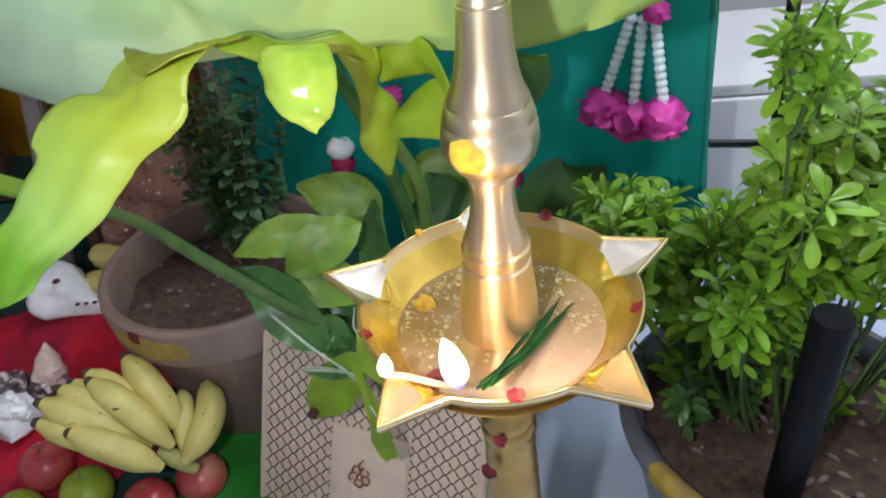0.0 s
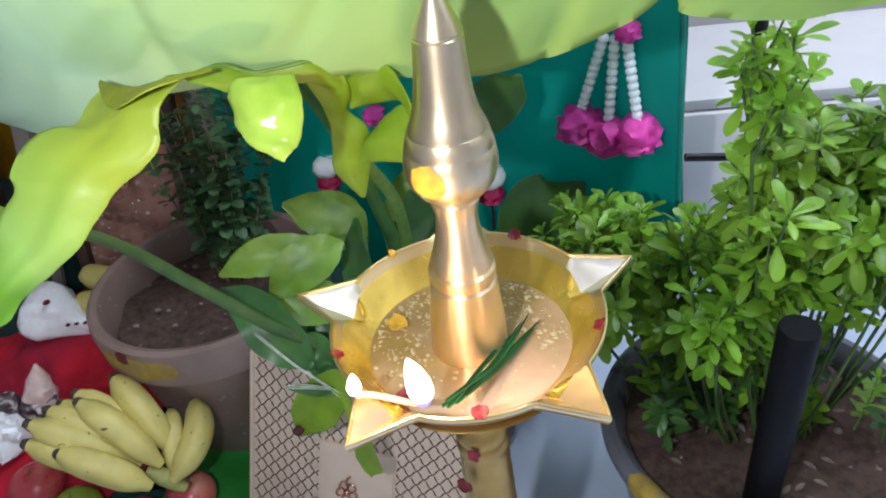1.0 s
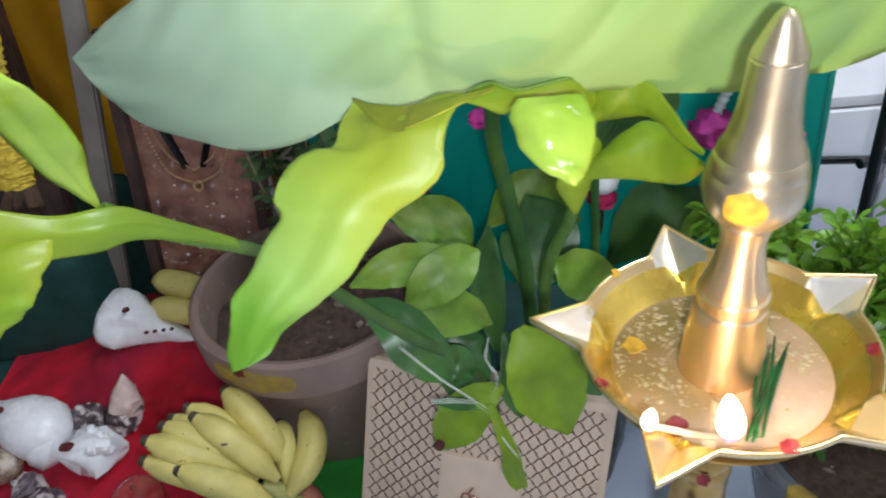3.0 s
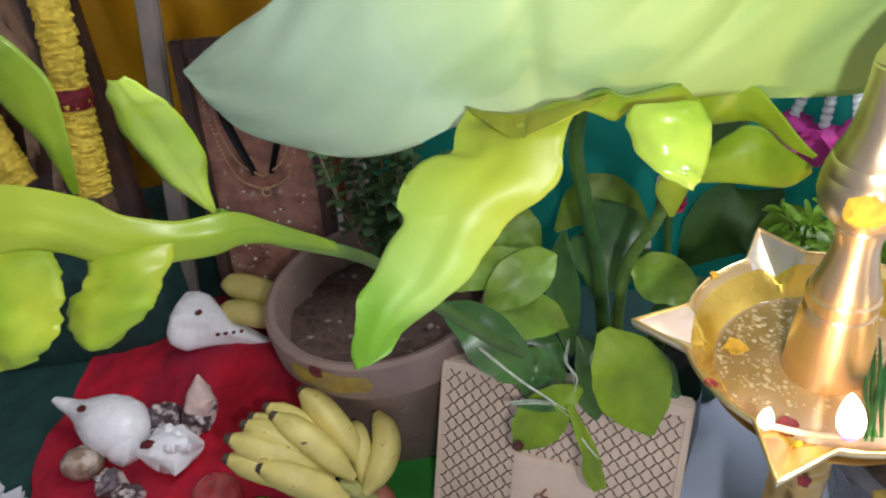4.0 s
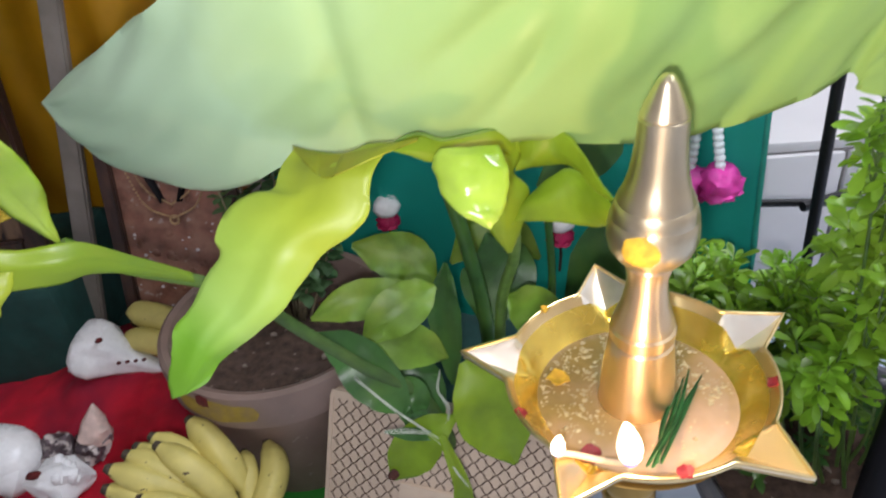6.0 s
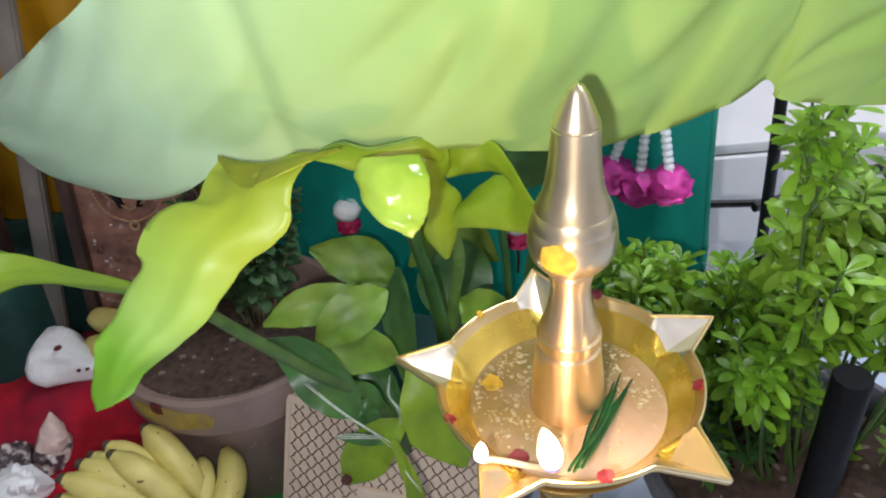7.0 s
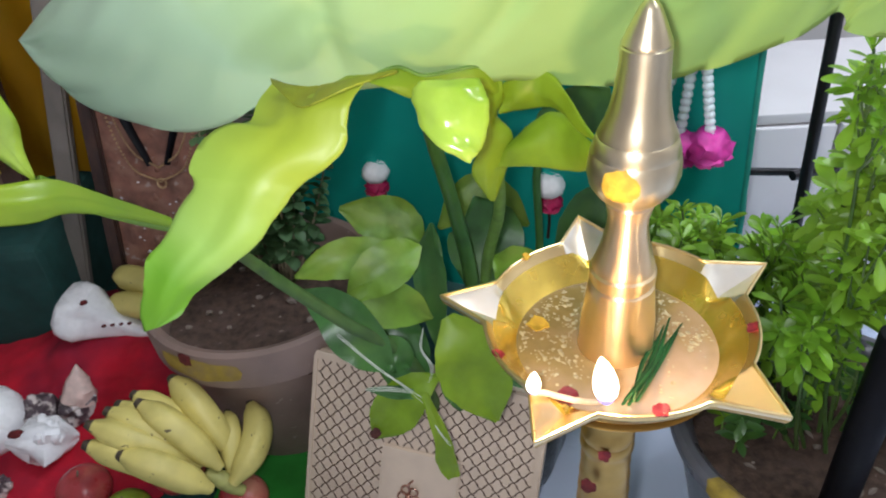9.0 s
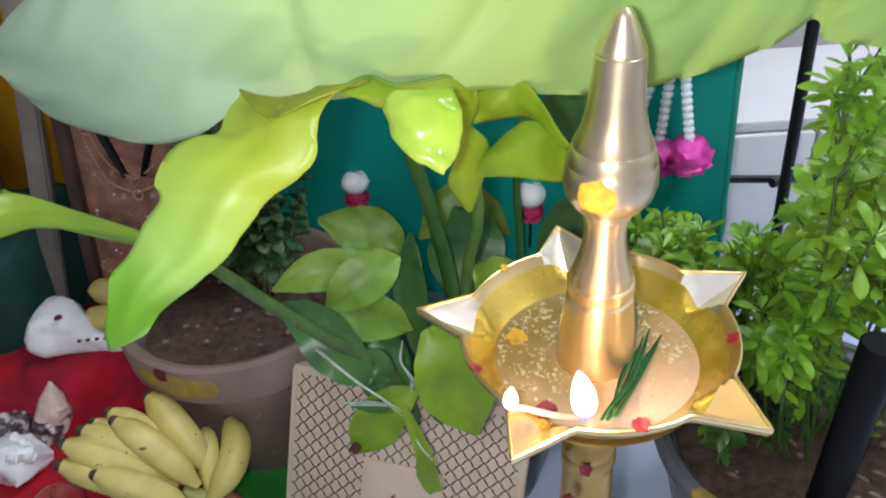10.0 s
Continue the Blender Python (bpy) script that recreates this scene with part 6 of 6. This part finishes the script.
for _ in range(26):
    x, z = rng.uniform(X0 + 0.03, X1 - 0.03), rng.uniform(-0.12, 0.08)
    ball(bm, leaned(x, z, 0.003), rng.uniform(0.0012, 0.0032), 1, (1.2, 0.4, 1), 0.5)
part("glint", bm, GREYWHITE, carved, "pale flecks painted as glints", kind="stuff")
bm = bmesh.new()
tube(bm, [leaned(XC + 0.007 * math.cos(t), 0.072 + 0.008 * math.sin(t), 0.006) for t in (2 * math.pi * j / 14 for j in range(15))], 0.0022, n=30, seg=6, cap=False)
part("pendant", bm, GOLD, carved, "gold pendant")
carved.rotation_euler.y = math.radians(4)


def post(name, x, z1, w, mat, label, h=0.0, y0=1.045, tip=0.0):
    bm = bmesh.new()
    vs = [bm.verts.new(leaned(x + dx + tip * (z - FLOOR), z, hh, y0)) for hh in (h - 0.02, h) for dx, z in ((-w, FLOOR), (w, FLOOR), (w, z1), (-w, z1))]
    fs = [bm.faces.new([vs[i] for i in f]) for f in ((0, 1, 2, 3), (4, 7, 6, 5), (0, 4, 5, 1), (1, 5, 6, 2), (2, 6, 7, 3), (3, 7, 4, 0))]
    bmesh.ops.bevel(bm, geom=bm.edges[:], offset=0.004, segments=2, affect="EDGES")
    return solid(name, bm, mat, label, "post", "grey posts")


post("grey_post", -0.783, 0.75, 0.018, STEEL, "grey metal upright post beside the pictures", -0.022, tip=0.16)
post("grey_post", -0.428, 0.62, 0.017, STEEL, "grey metal upright post beside the pictures", -0.022, tip=0.05)
bm = bmesh.new()
rows = []
for i in range(41):
    rows.append([bm.verts.new((-0.92 + 0.58 * i / 40, 1.265 + 0.006 * math.sin(i * 0.9) + 0.005 * noise.noise((i * 0.3, j * 0.4, 1)) + 0.02 * j / 12, 0.02 + 0.83 * j / 12)) for j in range(13)])
for i in range(40):
    for j in range(12):
        bm.faces.new((rows[i][j], rows[i + 1][j], rows[i + 1][j + 1], rows[i][j + 1]))
bmesh.ops.solidify(bm, geom=bm.faces[:], thickness=0.003)
solid("ochre_cloth", bm, YELLOW_CLOTH, "glossy ochre yellow cloth hung behind the pictures", "cloth", angle=80)
bm = bmesh.new()
panel(bm, -0.450, -0.40, FLOOR, 0.28, -0.07, -0.04)
solid("side_panel", bm, material("orange_brown_panel", (0.30, 0.11, 0.02), 0.6, 0, 0.3, 50, 0.4, 200), "orange-brown patterned board edge", "board", smooth=False)

picture = thing("picture_frame", tuple(leaned(-0.93, FLOOR)), "dark wooden picture frame hung with yellow marigold garlands", "picture")
X0, X1, Z0, Z1 = -1.16, -0.785, 0.028, 0.66
bm = bmesh.new()
panel(bm, X0 + 0.03, X1 - 0.03, Z0 + 0.03, Z1 - 0.03, -0.012, -0.002)
part("board", bm, material("painted_brown", (0.035, 0.016, 0.012), 0.4, 0, 0.5, 14, 0.2, 100, (0.27, 0.16, 0.09), 9, (0.52, 0.62), stretch=(2.2, 2.2, 0.7)), picture, "brown painted picture surface")
for a in ((X0, X0 + 0.04, Z0, Z1), (X1 - 0.04, X1, Z0, Z1), (X0 + 0.04, X1 - 0.04, Z0, Z0 + 0.04), (X0 + 0.04, X1 - 0.04, Z1 - 0.04, Z1)):
    bm = bmesh.new()
    panel(bm, *a, -0.016, 0.014, bevel=0.004)
    part("frame_bar", bm, WOOD, picture)
TAN = material("tan_paint", (0.24, 0.15, 0.09), 0.5, 0, 0.5, 30, 0.2, 100, (0.07, 0.03, 0.02), 16, (0.5, 0.62))
for cx, cz, ln, wd, lean in ((-0.965, 0.45, 0.13, 0.013, 0.25), (-0.935, 0.43, 0.12, 0.012, -0.2), (-0.950, 0.40, 0.07, 0.016, 0.0), (-0.910, 0.40, 0.10, 0.010, -0.35), (-0.985, 0.36, 0.08, 0.010, 0.4),
                             (-0.925, 0.25, 0.12, 0.010, 0.1), (-0.900, 0.22, 0.15, 0.012, -0.15), (-0.945, 0.20, 0.12, 0.009, 0.2), (-0.915, 0.13, 0.10, 0.012, 0.05), (-0.880, 0.14, 0.12, 0.009, -0.1),
                             (-0.895, 0.07, 0.08, 0.014, 0.3), (-0.935, 0.08, 0.09, 0.010, -0.3), (-0.862, 0.26, 0.10, 0.008, 0.1), (-0.868, 0.08, 0.07, 0.010, 0.15)):
    bm = bmesh.new()
    pts = [leaned(cx + lean * ln * (q - 0.5) + 0.010 * noise.noise((q * 2, cx * 40, cz * 9)), cz + ln * (q - 0.5), 0.0) for q in (0, 0.25, 0.5, 0.75, 1.0)]
    tube(bm, pts, [0.002, wd * 0.8, wd, wd * 0.7, 0.002], n=16, seg=10, flat=0.25)
    part("painted_stroke", bm, TAN, picture)


def garland(pts, r, knot, label):
    g = thing("garland", tuple(pts[-1]), label, "garland", "yellow garlands")
    rng = random.Random(int(abs(pts[0][0]) * 1000))
    path = spline(pts, 150)
    bm = bmesh.new()
    rings, side = [], Vector((1, 0, 0))
    for i, p in enumerate(path):
        d = (path[min(149, i + 1)] - path[max(0, i - 1)]).normalized()
        side = (side - d * side.dot(d)).normalized()
        up = d.cross(side)
        ring, ruff = [], rng.uniform(-0.04, 0.04)
        for k in range(26):
            t = 2 * math.pi * k / 26
            rr = r * (0.90 + ruff + 0.22 * rng.random() + 0.10 * noise.noise((math.cos(t) * 2, math.sin(t) * 2, i * 0.25)))
            ring.append(bm.verts.new(p + (side * math.cos(t) + up * math.sin(t)) * rr + d * rng.uniform(-0.001, 0.001)))
        rings.append(ring)
    for u, v in zip(rings, rings[1:]):
        for k in range(26):
            bm.faces.new((u[k], u[(k + 1) % 26], v[(k + 1) % 26], v[k]))
    bm.faces.new(rings[0])
    bm.faces.new(rings[-1])
    part("bloom_rope", bm, GARLAND, g, kind="stuff")
    bm = bmesh.new()
    k = min(range(2, 147), key=lambda i: (path[i] - knot).length)
    tube(bm, [path[max(0, k - 5)], path[k], path[min(149, k + 5)]], [r * 1.08, r * 1.16, r * 1.08], n=9, seg=22)
    for v in bm.verts:
        v.co += Vector((rng.uniform(-1, 1), rng.uniform(-1, 1), rng.uniform(-1, 1))) * 0.0012
    part("band", bm, BAND, g, "dark red petal band")


garland([leaned(-0.797, 0.72, 0.034), leaned(-0.807, 0.45, 0.034), leaned(-0.824, 0.28, 0.034), leaned(-0.842, 0.12, 0.034)], 0.027, leaned(-0.824, 0.28, 0.034), "thick yellow marigold garland hanging over the frame")
garland([leaned(-1.10, 0.70, 0.034), leaned(-1.06, 0.52, 0.034), leaned(-1.002, 0.34, 0.034), leaned(-0.962, 0.15, 0.034)], 0.027, leaned(-0.997, 0.318, 0.034), "thick yellow marigold garland hanging over the frame")

# ---- green backdrop with tassels ----
A0, A1 = Vector((-0.390, 1.1405, 0)), Vector((0.302, 0.712, 0))
AD = (A1 - A0).normalized()
AN = Vector((AD.y, -AD.x, 0))
if AN.y > 0:
    AN = -AN


def on_cloth(s, z, h=0.0):
    return A0 + AD * s + Vector((0, 0, z)) + AN * h


CL = (A1 - A0).length
bm = bmesh.new()
rows = []
for i in range(61):
    s = CL * i / 60
    row = []
    for j in range(31):
        z = -0.15 + 0.12 * (i / 60) + 0.87 * j / 30
        h = 0.004 * math.sin(s * 34) + 0.006 * noise.noise((s * 9, z * 3, 5)) - (0.006 if i > 58 else 0)
        s1 = s - (i / 60) * (0.021 + 0.06 * max(0.0, z - 0.15))
        row.append(bm.verts.new(on_cloth(s1 + 0.006 * noise.noise((z * 7, 3, 1)), z, h)))
    rows.append(row)
for i in range(60):
    for j in range(30):
        bm.faces.new((rows[i][j], rows[i + 1][j], rows[i + 1][j + 1], rows[i][j + 1]))
bmesh.ops.solidify(bm, geom=bm.faces[:], thickness=0.003)
solid("backdrop_cloth", bm, BACKDROP, "teal green backdrop cloth hung behind the plants", "cloth", angle=80)
bm = bmesh.new()
tube(bm, [on_cloth(CL - 0.023, 0.10, 0.004), on_cloth(CL - 0.032, 0.30, 0.004), on_cloth(CL - 0.041, 0.45, 0.004), on_cloth(CL - 0.064, 0.84, 0.004)], 0.0035, n=20, seg=8)
solid("cloth_hem", bm, material("hem_green", (0.012, 0.24, 0.19), 0.7, 0, 0.2, 30, 0.2, 600), "rolled dark green side hem of the backdrop", "hem", angle=80)


def rosette(c, r, mat, parent, seed, petals=9, layers=3):
    """A cloth flower of folded petals hanging down."""
    rng = random.Random(seed)
    bm = bmesh.new()
    for L in range(layers):
        for k in range(petals - L):
            a = 2 * math.pi * k / (petals - L) + L * 0.4 + rng.uniform(-0.2, 0.2)
            o = AD * math.cos(a) + AN * math.sin(a)
            d = o * (1 - 0.28 * L) + Vector((0, 0, -0.45 - 0.25 * L))
            small_leaf(bm, Vector(c) + Vector((0, 0, r * 0.35)), d, r * rng.uniform(0.9, 1.1), r * 0.5, Vector((0, 0, 1)) + o * 0.3, -0.4)
    ball(bm, Vector(c) + Vector((0, 0, r * 0.1)), r * 0.74, 3, (1, 1, 0.85), 0.55, 3.5)
    return part("flower", bm, mat, parent, angle=80)


tassel = thing("tassel_garland", tuple(on_cloth(0.69, 0.36, 0.02)), "hanging ornament of white bead strings ending in pink flowers", "ornament")


def cloth_s(x):
    return (x - A0.x) / AD.x


top = on_cloth(cloth_s(0.226), 0.352, 0.016)
rosette(top, 0.018, PINK, tassel, 1)
for k, (x, z) in enumerate(((0.181, 0.252), (0.2105, 0.243), (0.240, 0.252))):
    b = on_cloth(cloth_s(x), z, 0.02)
    s0 = on_cloth(cloth_s(0.204 + 0.011 * k), 0.345, 0.018)
    n = 12
    for i in range(n):
        bm = bmesh.new()
        ball(bm, s0.lerp(b, i / (n - 1)), 0.0066, 2, (1, 1, 0.86))
        part("bead", bm, BEAD, tassel)
    rosette(b - Vector((0, 0, 0.016)), 0.034, PINK, tassel, 10 + k, 12, 4)


def pompon(x, z, label, seed):
    ob = thing("pompon_tassel", tuple(on_cloth(cloth_s(x), z, 0.015)), label, "ornament", "small tassels on the backdrop")
    bm = bmesh.new()
    ball(bm, on_cloth(cloth_s(x), z, 0.016), 0.022, 3, (1, 1, 0.82), 0.12, 5)
    part("pompon", bm, WHITE_SOFT, ob, "white pompon")
    rosette(on_cloth(cloth_s(x), z - 0.026, 0.018), 0.024, MAROON, ob, seed, 9, 3)
    bm = bmesh.new()
    tube(bm, [on_cloth(cloth_s(x), z - 0.03, 0.02), on_cloth(cloth_s(x) + 0.002, z - 0.055, 0.02), on_cloth(cloth_s(x), z - 0.085, 0.02)], 0.0022, n=8, seg=6)
    part("thread", bm, WOOD, ob)
    bm = bmesh.new()
    for k in range(9):
        a = math.pi * k / 8
        p = on_cloth(cloth_s(x), z + 0.015, 0.016)
        tube(bm, [p, p + AD * 0.020 * math.cos(a) + Vector((0, 0, 0.022 * math.sin(a) + 0.004))], [0.0012, 0.0003], n=2, seg=5)
    part("frill", bm, BACKDROP, ob)


pompon(-0.178, 0.103, "white pompon with a magenta flower hanging on the green cloth", 31)
pompon(0.070, 0.140, "white pompon with a magenta flower hanging on the green cloth", 32)
for k, (x, z) in enumerate(((-0.078, 0.208),)):
    ob = thing("pink_flower", tuple(on_cloth(cloth_s(x), z, 0.015)), "pink cloth flower pinned on the green backdrop", "flower")
    rosette(on_cloth(cloth_s(x), z, 0.02), 0.020, PINK, ob, 41 + k)

# ---- behind the herb: pale ledge and black stand ----
stand = thing("metal_stand", (0.372, 0.77, FLOOR), "thin black metal stand behind the leafy herb", "stand")
for foot, tip in (((0.394, 0.77, FLOOR), (0.352, 0.77, 0.75)), ((0.62, 0.86, FLOOR), (0.59, 0.86, 0.75))):
    bm = bmesh.new()
    tube(bm, [foot, tip], 0.0075, n=2, seg=12)
    part("post", bm, BLACK_METAL, stand)
bm = bmesh.new()
tube(bm, [(0.31, 0.80, 0.158), (0.50, 0.80, 0.135)], 0.0055, n=2, seg=8)
part("crossbar", bm, BLACK_METAL, stand)
bm = bmesh.new()
tube(bm, [(0.372, 0.79, 0.15), (0.62, 0.86, 0.15)], 0.007, n=2, seg=8)
part("crossbar", bm, BLACK_METAL, stand)
ledge = thing("ledge", (0.75, 1.05, FLOOR), "pale grey plastic storage shelf against the wall", "shelf")
for z in (-0.14, 0.0, 0.140):
    bm = bmesh.new()
    box(bm, pose(0.78, 1.09, z, 0, 0, -5), 0.95, 0.30, 0.018, 0.004)
    part("shelf_board", bm, GREYWHITE, ledge)
for x, y in ((0.34, 1.02), (1.20, 0.90), (0.38, 1.25), (1.22, 1.18)):
    bm = bmesh.new()
    tube(bm, [(x, y, FLOOR), (x, y, 0.145)], 0.012, n=2, seg=10)
    part("leg", bm, GREYWHITE, ledge)
for k in range(5):
    bm = bmesh.new()
    box(bm, pose(0.44 + 0.17 * k, 0.965 - 0.0148 * k, -0.030, 0, 0, -5), 0.164, 0.012, 0.32, 0.004)
    part("front_panel", bm, GREYWHITE, ledge)
